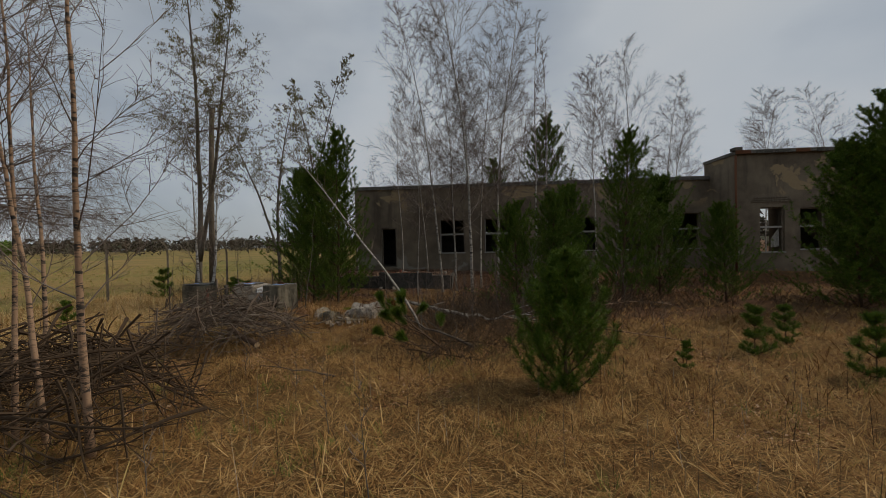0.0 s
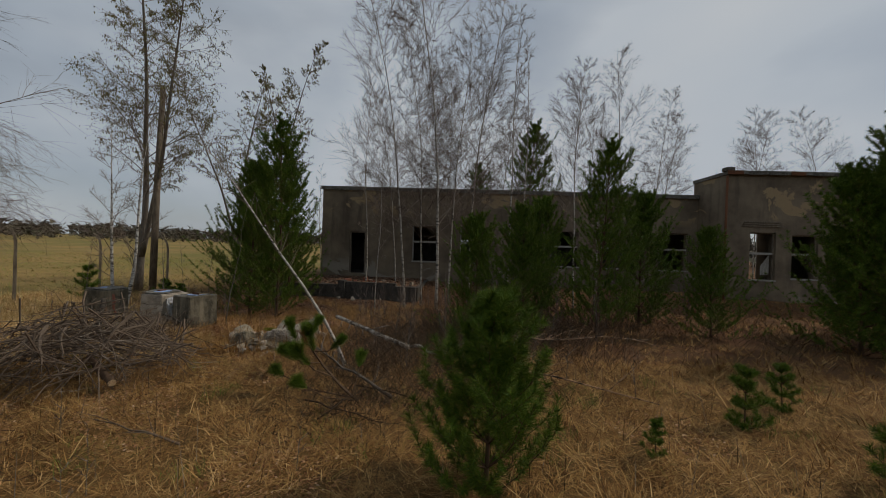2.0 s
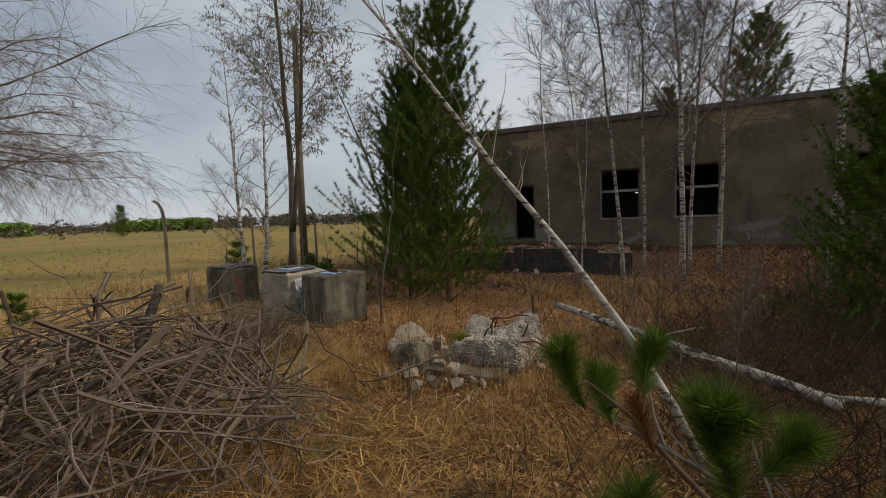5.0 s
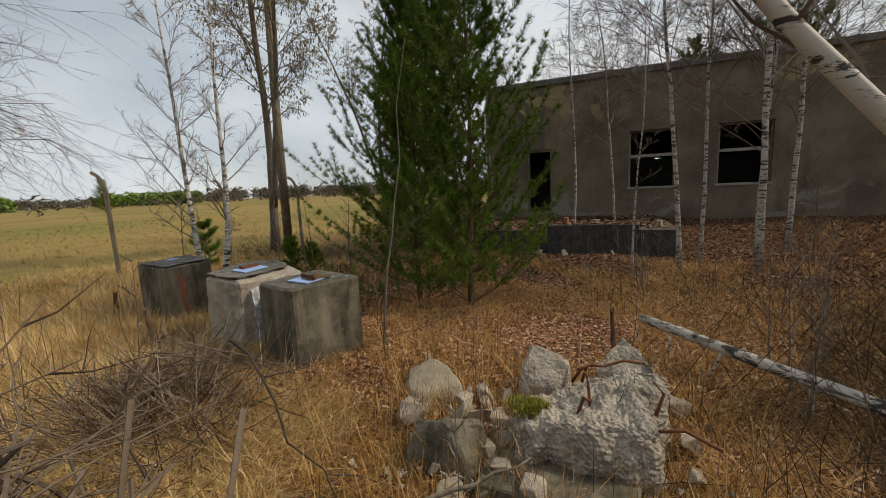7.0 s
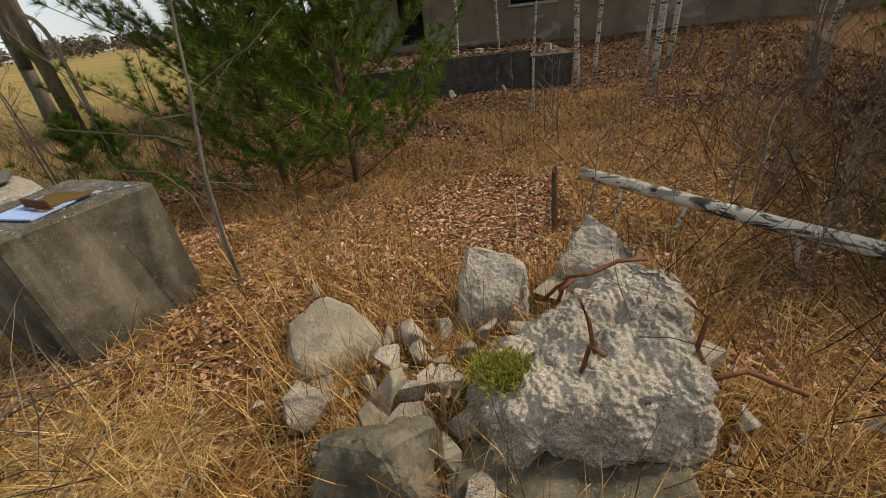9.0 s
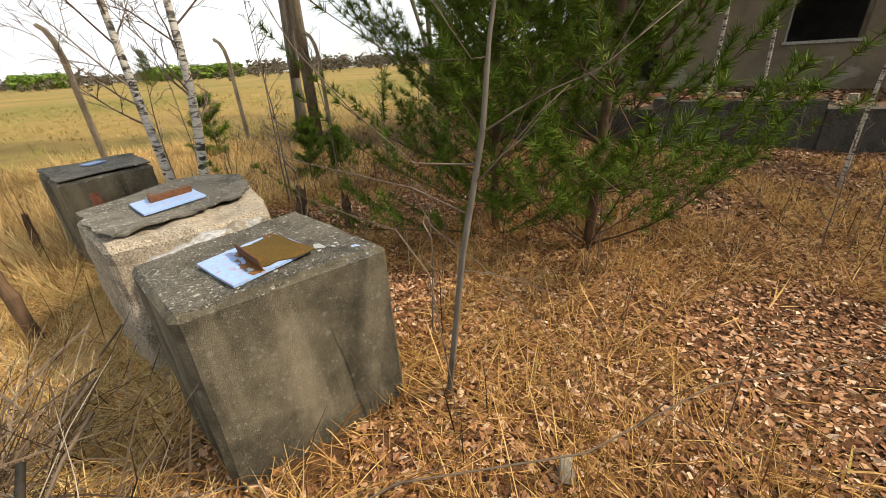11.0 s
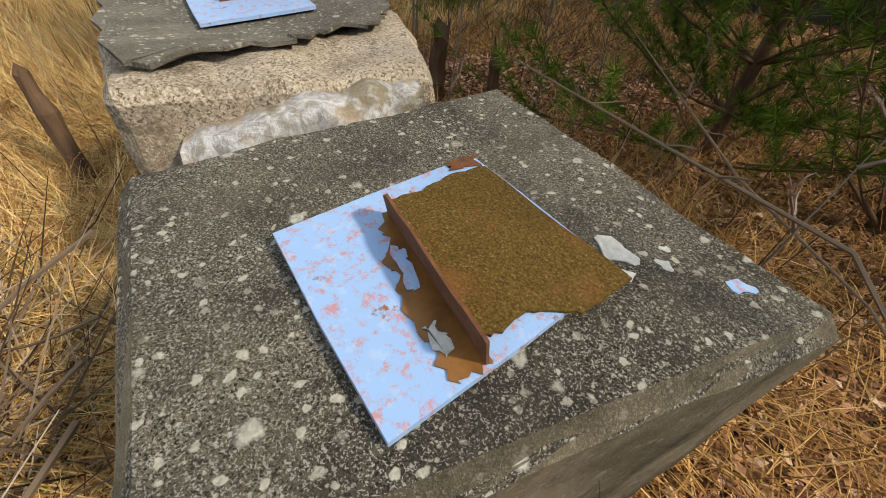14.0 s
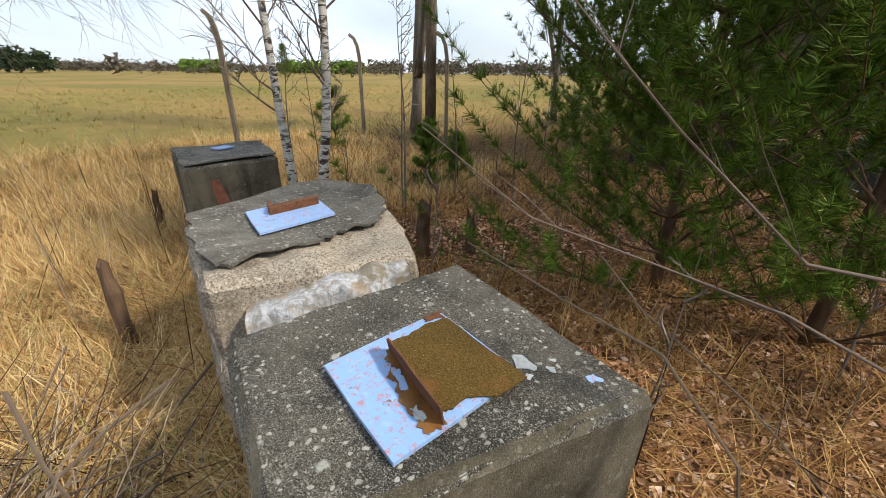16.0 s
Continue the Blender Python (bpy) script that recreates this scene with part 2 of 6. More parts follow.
M_GROUND = mat_ground()
M_CONC = mat_concrete("weathered_concrete", (0.155, 0.140, 0.11), (0.044, 0.040, 0.032), 0.95, (0.27, 0.24, 0.18), 130, 0.3, 1.0)
M_CONC_SIDE = mat_concrete("stained_concrete", (0.20, 0.172, 0.12), (0.075, 0.066, 0.045), 0.2, (0.30, 0.255, 0.18), 150, 0.8, 0.3)
M_CONC_DARK = mat_concrete("mossy_dark_concrete", (0.09, 0.08, 0.065), (0.035, 0.031, 0.027), 0.2, (0.12, 0.10, 0.075))
M_RUBBLE = mat_concrete("broken_concrete", (0.56, 0.485, 0.39), (0.25, 0.205, 0.155), 0.3, (0.56, 0.47, 0.36), 75, 0.4, 0.9)
M_PALE = mat_concrete("crumbled_pale_render", (0.54, 0.46, 0.36), (0.33, 0.27, 0.20), 0.3, (0.52, 0.46, 0.37), 48, 0.5, 0.95)
M_FOIL = mat_foil()
M_FELT = mat_concrete("old_roofing_felt", (0.24, 0.22, 0.185), (0.10, 0.092, 0.076), 0.9, (0.15, 0.14, 0.12), 220, 0.3)
M_PLASTER = mat_plaster()
M_BIRCH = mat_birch()
M_BIRCH_WHITE = mat_birch("white_birch_bark", (0.68, 0.65, 0.60))
M_BIRCH_YOUNG = mat_birch("young_birch_bark", (0.42, 0.27, 0.17))
M_BARK = mat_bark("grey_bark", (0.10, 0.085, 0.07), (0.24, 0.21, 0.175))
M_BARK_DARK = mat_bark("dark_bark", (0.035, 0.03, 0.025), (0.11, 0.09, 0.072))
M_PINE_BARK = mat_bark("pine_bark", (0.07, 0.045, 0.03), (0.19, 0.12, 0.075))
M_TWIG = mat_island("bare_twigs", (0.0, (0.10, 0.068, 0.052)), (0.6, (0.19, 0.145, 0.115)), (1.0, (0.30, 0.25, 0.21)))
M_STICK = mat_island("dead_sticks", (0.0, (0.035, 0.023, 0.015)), (0.45, (0.11, 0.076, 0.052)), (0.8, (0.25, 0.195, 0.148)), (1.0, (0.46, 0.40, 0.33)))
M_BRUSH = mat_island("dark_dead_shoots", (0.0, (0.03, 0.019, 0.012)), (0.7, (0.085, 0.056, 0.034)), (1.0, (0.20, 0.14, 0.09)))
M_CATKIN = mat_island("catkins", (0.0, (0.11, 0.085, 0.03)), (0.6, (0.20, 0.17, 0.06)), (1.0, (0.17, 0.20, 0.06)))
M_NEEDLE = mat_island("pine_needles", (0.0, (0.028, 0.066, 0.006)), (0.6, (0.09, 0.165, 0.014)), (1.0, (0.22, 0.275, 0.034)), rough=0.6)
M_NEEDLE_DEAD = mat_island("brown_needles", (0.0, (0.14, 0.06, 0.02)), (1.0, (0.28, 0.14, 0.05)))
# dry grass darkened in colour, for the duller light early in the walk
M_STRAW_DIM = mat_island("dry_grass", (0.0, (0.096, 0.041, 0.013)), (0.4, (0.278, 0.139, 0.044)), (0.75, (0.471, 0.269, 0.092)), (0.96, (0.706, 0.461, 0.202)), (1.0, (0.203, 0.182, 0.034)))
# dry grass brightened in colour, for the sunshine round the blocks
M_FIELD_SUNNY = mat_island("sunny_meadow_grass", (0.0, (0.22, 0.105, 0.035)), (0.3, (0.48, 0.28, 0.105)), (0.6, (0.68, 0.45, 0.19)), (0.88, (0.84, 0.64, 0.34)), (1.0, (0.26, 0.30, 0.06)))
M_WIDE = mat_island("far_meadow_grass", (0.0, (0.40, 0.25, 0.09)), (0.4, (0.46, 0.34, 0.13)), (0.6, (0.22, 0.25, 0.06)), (1.0, (0.17, 0.22, 0.045)))
M_GREEN = mat_island("fresh_grass", (0.0, (0.08, 0.11, 0.02)), (1.0, (0.20, 0.24, 0.05)))
M_LEAF = mat_island("dead_leaves", (0.0, (0.115, 0.048, 0.026)), (0.3, (0.27, 0.125, 0.062)), (0.6, (0.43, 0.215, 0.112)), (0.85, (0.55, 0.33, 0.20)), (1.0, (0.78, 0.58, 0.43)))
# darker leaf browns, for the ground and terrace before the building
M_LEAF_DARK = mat_island("dark_brown_leaves", (0.0, (0.05, 0.025, 0.016)), (0.5, (0.14, 0.073, 0.042)), (0.9, (0.25, 0.145, 0.085)), (1.0, (0.42, 0.29, 0.19)))
M_BEIGE = mat_concrete("smooth_beige_concrete", (0.44, 0.385, 0.285), (0.34, 0.29, 0.21), 0.1, (0.46, 0.40, 0.31), 150, 0.3, 0.2)
M_RUST = mat_plain("rust", (0.07, 0.028, 0.014), (0.19, 0.075, 0.03), 40, 0.9)
# rust brown that also carries the flange's cast shadow on the plate
M_RUST_SHADOWED = mat_plain("shadowed_rust", (0.10, 0.045, 0.014), (0.24, 0.11, 0.032), 24, 0.35)
M_PLATE = mat_paint_plate()
M_SPLASH = mat_plain("pale_paint_splash", (0.30, 0.31, 0.30), (0.55, 0.57, 0.58), 90, 0.9)
M_RUSTMOSS = mat_rust_moss()
M_WOOD = mat_bark("grey_wood", (0.12, 0.095, 0.07), (0.30, 0.25, 0.19), 20)
M_WOOD_FRESH = mat_plain("cut_wood", (0.42, 0.27, 0.14), (0.60, 0.44, 0.26), 30, 0.8)
M_FRAME = mat_plain("old_white_paint", (0.20, 0.19, 0.165), (0.44, 0.42, 0.38), 22, 0.7)
M_BRICK = mat_plain("red_brick", (0.19, 0.07, 0.045), (0.33, 0.13, 0.085), 30, 0.9)
M_MOSS = mat_plain("moss", (0.10, 0.10, 0.012), (0.27, 0.25, 0.03), 60, 0.95)
# inside surfaces coloured dark to stand in for the shade of the rooms
M_ROOM_SHADE = mat_plain("inside_wall_shade", (0.05, 0.045, 0.04), (0.11, 0.10, 0.09), 3, 0.95)
# bare-wood browns made paler, so the colour holds the haze of distance
M_FARWOOD_HAZY = mat_island("far_woods", (0.0, (0.075, 0.062, 0.05)), (0.6, (0.14, 0.115, 0.085)), (1.0, (0.085, 0.09, 0.055)))
M_FARPINE = mat_island("far_pines", (0.0, (0.012, 0.022, 0.012)), (1.0, (0.035, 0.05, 0.02)))
M_FARGREEN = mat_island("spring_green_trees", (0.0, (0.10, 0.17, 0.03)), (1.0, (0.17, 0.25, 0.05)))

# ---- mesh helpers ----
R = random.Random(7)


class Geo:
    """Collects vertices and faces for one mesh."""

    def __init__(self):
        self.v, self.f = [], []

    def tube(self, pts, radii, sides=5, cap=True):
        n0 = len(self.v)
        k = len(pts)
        for i in range(k):
            d = Vector(pts[min(i + 1, k - 1)]) - Vector(pts[max(i - 1, 0)])
            d = d.normalized() if d.length > 1e-9 else Vector((0, 0, 1))
            a = d.cross(Vector((0.31, 0.93, 0.2)) if abs(d.z) > 0.6 else Vector((0, 0, 1))).normalized()
            b = d.cross(a)
            p, r = Vector(pts[i]), radii[i]
            for s in range(sides):
                w = 2 * math.pi * s / sides
                self.v.append(tuple(p + a * (r * math.cos(w)) + b * (r * math.sin(w))))
        for i in range(k - 1):
            for s in range(sides):
                s2 = (s + 1) % sides
                self.f.append((n0 + i * sides + s, n0 + i * sides + s2, n0 + (i + 1) * sides + s2, n0 + (i + 1) * sides + s))
        if cap:
            self.f.append(tuple(range(n0 + sides - 1, n0 - 1, -1)))
            self.f.append(tuple(range(n0 + (k - 1) * sides, n0 + k * sides)))

    def tri(self, a, b, c):
        n = len(self.v)
        self.v += [tuple(a), tuple(b), tuple(c)]
        self.f.append((n, n + 1, n + 2))

    def quad(self, a, b, c, d):
        n = len(self.v)
        self.v += [tuple(a), tuple(b), tuple(c), tuple(d)]
        self.f.append((n, n + 1, n + 2, n + 3))

    def box(self, x0, x1, y0, y1, z0, z1):
        n = len(self.v)
        self.v += [(x, y, z) for z in (z0, z1) for y in (y0, y1) for x in (x0, x1)]
        for q in ((0, 2, 3, 1), (4, 5, 7, 6), (0, 1, 5, 4), (2, 6, 7, 3), (0, 4, 6, 2), (1, 3, 7, 5)):
            self.f.append(tuple(n + i for i in q))

    def mesh(self, name, mat, smooth=False):
        me = bpy.data.meshes.new(name)
        me.from_pydata(self.v, [], self.f)
        me.materials.append(mat)
        if smooth:
            me.polygons.foreach_set("use_smooth", [True] * len(me.polygons))
        me.update()
        return me


def part(name, geo, mat, parent=None, label="", smooth=False):
    ob = new(name, geo.mesh(name, mat, smooth) if isinstance(geo, Geo) else geo)
    if parent is not None:
        ob.parent = parent
    if label:
        ob["label"] = label
    return ob


def np_mesh(name, verts, faces, mat):
    me = bpy.data.meshes.new(name)
    me.from_pydata(verts.reshape(-1, 3).tolist(), [], faces.tolist())
    me.materials.append(mat)
    me.update()
    return me


def smooth(a, b, x):
    t = np.clip((np.asarray(x, float) - a) / (b - a), 0, 1)
    return t * t * (3 - 2 * t)


def height(x, y):
    """The lie of the land."""
    x, y = np.asarray(x, float), np.asarray(y, float)
    z = -0.03 - 0.26 * smooth(5, 9.5, y) - 0.12 * smooth(16, 20.5, y)
    z = z + 0.24 * np.exp(-((x + 1.7) / 1.3) ** 2 - ((y - 14.8) / 1.1) ** 2) + 0.12 * np.exp(-((x + 3.9) / 1.3) ** 2 - ((y - 15.3) / 1.1) ** 2)
    z = z + 0.42 * smooth(22.3, 24.5, y) * smooth(-9, -4, x) * (1 - smooth(45, 60, y))
    z = z + 0.035 * np.sin(x * 1.7 + 0.6 * y) * np.sin(y * 1.3 - 0.4 * x) + 0.02 * np.sin(x * 4.1) * np.sin(y * 3.7)
    return z


def hz(x, y):
    return float(height(x, y))


# ---- ground ----
def build_ground():
    def axis(lo, hi, fine, far):
        a = list(np.arange(lo, hi, fine))
        step, p = fine, hi
        while p < far:
            a.append(p)
            step *= 1.25
            p += step
        a.append(far)
        step, p = fine, lo
        low = []
        while p > -far:
            step *= 1.25
            p -= step
            low.append(max(p, -far))
        return np.array(low[::-1] + a)

    xs, ys = axis(-10, 14, 0.22, 1500), axis(2, 27, 0.22, 1500)
    gx, gy = np.meshgrid(xs, ys)
    gz = height(gx, gy)
    v = np.stack([gx, gy, gz], -1).reshape(-1, 3)
    nx, ny = len(xs), len(ys)
    i = (np.arange(ny - 1)[:, None] * nx + np.arange(nx - 1)).ravel()
    f = np.stack([i, i + 1, i + nx + 1, i + nx], -1)
    me = np_mesh("ground", v, f, M_GROUND)
    me.polygons.foreach_set("use_smooth", [True] * len(me.polygons))
    tagged(new("ground", me), "uneven ground with matted straw, leaf litter and far meadow", "ground", kind="structure")


build_ground()

# ---- building ----
Y0 = 26.35          # front face of the long wall
WALL = 0.42
ROOF = 4.62
X0, X1 = -2.94, 15.5
DEEP = 8.5


def wall_x(geo, x0, x1, y, t, z0, z1, holes):
    """A wall along x from x0 to x1 with its front at y, with openings (xa, xb, za, zb)."""
    xs = sorted({x0, x1, *(h[0] for h in holes), *(h[1] for h in holes)})
    zs = sorted({z0, z1, *(h[2] for h in holes), *(h[3] for h in holes)})
    seen = {}

    def vert(i, j, back):
        key = (i, j, back)
        if key not in seen:
            seen[key] = len(geo.v)
            geo.v.append((xs[i], y + (t if back else 0), zs[j]))
        return seen[key]

    def solid(i, j):
        if not (0 <= i < len(xs) - 1 and 0 <= j < len(zs) - 1):
            return False
        cx, cz = (xs[i] + xs[i + 1]) / 2, (zs[j] + zs[j + 1]) / 2
        return not any(a < cx < b and c < cz < d for a, b, c, d in holes)

    for i in range(len(xs) - 1):
        for j in range(len(zs) - 1):
            if not solid(i, j):
                continue
            c = ((i, j), (i + 1, j), (i + 1, j + 1), (i, j + 1))
            geo.f.append(tuple(vert(*q, 0) for q in c))
            geo.f.append(tuple(vert(*q, 1) for q in reversed(c)))
            for k, (di, dj) in enumerate(((0, -1), (1, 0), (0, 1), (-1, 0))):
                if not solid(i + di, j + dj):
                    a, b = c[k], c[(k + 1) % 4]
                    geo.f.append((vert(*b, 0), vert(*a, 0), vert(*a, 1), vert(*b, 1)))


def window(parent, x0, x1, z0, z1, y, mid=True, upright=False, broken=True):
    w = new("window")
    w.parent = parent
    w["label"] = "empty window with a peeling white wooden frame"
    t = 0.055
    g = Geo()
    g.box(x0, x0 + t, y + 0.10, y + 0.17, z0, z1)
    part("jamb", g, M_FRAME, w)
    g = Geo()
    g.box(x1 - t, x1, y + 0.10, y + 0.17, z0, z1)
    part("jamb", g, M_FRAME if not broken else M_WOOD, w)
    g = Geo()
    g.box(x0 + t, x1 - t, y + 0.10, y + 0.17, z1 - t, z1)
    part("head_rail", g, M_WOOD, w)
    g = Geo()
    g.box(x0 - 0.03, x1 + 0.03, y - 0.035, y + 0.2, z0 - 0.05, z0 + 0.012)
    part("sill", g, M_FRAME, w)
    if mid:
        zm = z0 + 0.56 * (z1 - z0)
        g = Geo()
        g.box(x0 + t, x1 - t, y + 0.09, y + 0.16, zm - 0.05, zm + 0.04)
        part("transom", g, M_FRAME, w)
    if upright:
        xm = 0.5 * (x0 + x1)
        g = Geo()
        g.box(xm - 0.03, xm + 0.03, y + 0.105, y + 0.155, z0, z1)
        part("mullion", g, M_FRAME, w)
    return w


def build_building():
    house = tagged(new("abandoned_building"), "long abandoned single-storey building with dark grey peeling render", "building")
    base = -0.7
    wz0, wz1 = 1.02, 2.78
    front = [(-1.5, -0.66, 0.3, 2.42), (1.72, 3.04, wz0, wz1), (4.12, 5.45, wz0, wz1), (8.6, 9.95, wz0, wz1), (11.0, 12.3, wz0, wz1), (13.72, 15.1, wz0, wz1 + 0.05)]
    g = Geo()
    wall_x(g, X0, X1, Y0, WALL, base, ROOF - 0.1, front)
    part("front_wall", g, M_PLASTER, house, "dark grey render with ochre patches where it fell")
    g = Geo()
    wall_x(g, X0, X1 + 8, Y0 + DEEP, WALL, base, ROOF - 0.1, [(3.3, 4.8, 1.95, 2.3), (5.9, 7.1, 1.9, 2.2), (14.8, 16.0, 0.8, 2.4)])
    part("back_wall", g, M_PLASTER, house)
    g = Geo()
    g.box(X0, X0 + WALL, Y0 + WALL, Y0 + DEEP, base, ROOF - 0.1)
    part("end_wall", g, M_PLASTER, house)
    g = Geo()
    g.box(X0 - 0.06, X1, Y0 - 0.07, Y0 + DEEP + WALL + 0.07, ROOF - 0.1, ROOF + 0.03)
    part("roof", g, M_FELT, house, "flat felt-covered roof with a thin edge")
    g = Geo()
    g.box(X0 - 0.085, X1, Y0 - 0.095, Y0 - 0.065, ROOF - 0.12, ROOF + 0.06)
    part("roof_edge", g, M_FELT, house, "dark weathered roof edge")
    # added floor and partitions, with the indoor shade in their colour
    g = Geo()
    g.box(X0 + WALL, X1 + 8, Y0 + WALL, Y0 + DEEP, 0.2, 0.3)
    part("inner_floor", g, M_ROOM_SHADE, house)
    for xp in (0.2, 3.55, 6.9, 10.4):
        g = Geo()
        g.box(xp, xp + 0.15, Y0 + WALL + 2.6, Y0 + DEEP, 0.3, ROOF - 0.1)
        part("partition", g, M_ROOM_SHADE, house)
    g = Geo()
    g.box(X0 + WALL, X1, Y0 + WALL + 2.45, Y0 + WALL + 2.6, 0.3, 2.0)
    part("partition", g, M_ROOM_SHADE, house)
    for xa, xb, za, zb in front[1:]:
        window(house, xa, xb, za, zb, Y0, upright=False)
    xa, xb, za, zb = front[0]
    d = new("door_frame")
    d.parent = house
    d["label"] = "grey door frame without a door"
    for a, b, c, e in ((xa, xa + 0.07, za, zb), (xb - 0.07, xb, za, zb), (xa + 0.07, xb - 0.07, zb - 0.07, zb)):
        g = Geo()
        g.box(a, b, Y0 + 0.06, Y0 + 0.2, c, e)
        part("jamb", g, M_WOOD, d)
    # wing standing forward at the far end
    wy, wroof = 24.15, 5.42
    g = Geo()
    g.box(X1, X1 + WALL, wy + WALL, Y0 + WALL, base, wroof - 0.12)
    part("wing_side_wall", g, M_PLASTER, house)
    holes = [(16.45, 17.5, 0.85, 2.86), (18.15, 19.2, 0.95, 2.8), (20.4, 21.4, 0.95, 2.8)]
    g = Geo()
    wall_x(g, X1, X1 + 9, wy, WALL, base, wroof - 0.12, holes)
    part("wing_front_wall", g, M_PLASTER, house)
    g = Geo()
    g.box(X1 + 8.58, X1 + 9, wy + WALL, Y0 + WALL, base, wroof - 0.12)
    part("wing_end_wall", g, M_PLASTER, house)
    g = Geo()
    g.box(X1 - 0.06, X1 + 9.1, wy - 0.16, Y0 + WALL + 0.03, wroof - 0.12, wroof + 0.02)
    part("wing_roof", g, M_FELT, house)
    g = Geo()
    g.box(X1 + WALL, X1 + 8.58, Y0 + 0.02, Y0 + WALL, ROOF, wroof - 0.12)
    part("wing_back_wall", g, M_PLASTER, house)
    g = Geo()
    g.box(X1, X1 + 9, Y0 + WALL, Y0 + DEEP + WALL, ROOF - 0.1, ROOF + 0.02)
    part("rear_roof", g, M_FELT, house)
    g = Geo()
    g.box(X1 + 8.58, X1 + 9, Y0 + WALL, Y0 + DEEP, base, ROOF - 0.1)
    part("rear_end_wall", g, M_PLASTER, house)
    for k in range(9):
        g = Geo()
        x = X1 - 0.16 + 0.85 * k
        g.box(x, x + R.uniform(0.55, 0.82), wy - 0.19, wy - 0.162, wroof - 0.15, wroof + R.uniform(0.0, 0.04))
        part("roof_edge", g, M_CONC if k % 3 else M_RUST, house)
    g = Geo()
    g.box(X1 - 0.16, X1 + 0.14, wy - 0.17, wy + 0.25, wroof + 0.021, wroof + 0.16)
    part("chimney_stub", g, M_CONC, house)
    for xa, xb, za, zb in holes:
        window(house, xa, xb, za, zb, wy, upright=False)
    g = Geo()
    for k in range(3):
        g.box(16.1 + 0.05 * k, 17.8 - 0.07 * k, wy - 0.05, wy - 0.003, 3.1 + 0.09 * k, 3.15 + 0.09 * k)
    part("lintel_ledge", g, M_WOOD, house)
    # drain pipe at the joint of the two wings
    g = Geo()
    g.tube([(X1 - 0.1, wy - 0.07, -0.2), (X1 - 0.1, wy - 0.07, wroof - 0.2)], [0.05, 0.05], 8)
    part("drain_pipe", g, M_RUST, house, smooth=True)
    # curtain left in the wing's first window
    g = Geo()
    for k in range(6):
        x = 17.05 + 0.06 * k
        yb = wy + 0.22 + 0.02 * (k % 2)
        g.quad((x, yb, 1.05 + 0.05 * (k % 3)), (x + 0.06, wy + 0.22 + 0.02 * ((k + 1) % 2), 1.05), (x + 0.06, wy + 0.22 + 0.02 * ((k + 1) % 2), 1.5 + 0.09 * k), (x, yb, 1.42 + 0.09 * k))
    part("curtain", g, M_FRAME, house, "torn pale curtain")
    return house


build_building()


def build_terrace():
    t = tagged(new("terrace"), "low crumbling concrete terrace before the building's door", "terrace", kind="structure")
    g = Geo()
    g.box(-3.4, 2.6, 22.15, Y0 - 0.003, -0.8, 0.12)
    part("slab", g, M_CONC_DARK, t)
    g = Geo()
    g.box(-0.25, 1.75, 21.92, 22.147, -0.8, 0.27)
    part("retaining_wall", g, M_CONC_DARK, t)
    g = Geo()
    g.box(1.753, 2.55, 21.84, 22.14, -0.8, 0.16)
    part("end_block", g, M_CONC_DARK, t)
    g = Geo()
    g.box(-0.5, -0.253, 21.75, 22.146, -0.8, 0.33)
    part("pier", g, M_CONC_DARK, t)


build_terrace()


# ---- rough stones and blocks ----
def rough_hull(name, pts, mat, parent=None, label="", rough=0.03, cuts=3, seed=0, bevel=0.03, top_mat=None):
    """A convex lump round a few corners, bevelled, subdivided and roughened."""
    bm = bmesh.new()
    for p in pts:
        bm.verts.new(p)
    bmesh.ops.convex_hull(bm, input=bm.verts)
    loose = [v for v in bm.verts if not v.link_faces]
    bmesh.ops.delete(bm, geom=loose, context="VERTS")
    bmesh.ops.dissolve_limit(bm, angle_limit=radians(4), verts=bm.verts, edges=bm.edges)
    if bevel:
        bmesh.ops.bevel(bm, geom=list(bm.edges), offset=bevel, segments=1, affect="EDGES", clamp_overlap=True)
    bmesh.ops.triangulate(bm, faces=bm.faces)
    for _ in range(cuts):
        longest = sum(e.calc_length() for e in bm.edges) / len(bm.edges)
        bmesh.ops.subdivide_edges(bm, edges=[e for e in bm.edges if e.calc_length() > 0.75 * longest], cuts=1, use_grid_fill=True)
        bmesh.ops.triangulate(bm, faces=[f for f in bm.faces if len(f.verts) > 3])
    bm.normal_update()
    off = Vector((seed * 3.7, seed * 1.3, 0))
    for v in bm.verts:
        n = 0.8 * noise.noise(v.co * 6 + off) + 1.1 * (0.4 - noise.voronoi(v.co * 9 + off)[0][0]) + 0.25 * (0.4 - noise.voronoi(v.co * 25 + off)[0][0]) + 0.25 * noise.noise(v.co * 60 + off)
        v.co += v.normal * (n * rough)
    me = bpy.data.meshes.new(name)
    bm.to_mesh(me)
    bm.free()
    me.materials.append(mat)
    if top_mat is not None:
        me.materials.append(top_mat)
        zt = max(v.co.z for v in me.vertices) - 0.05
        for f in me.polygons:
            if f.normal.z > 0.72 and f.center.z > zt:
                f.material_index = 1
    ob = new(name, me)
    if parent is not None:
        ob.parent = parent
    if label:
        ob["label"] = label
    return ob


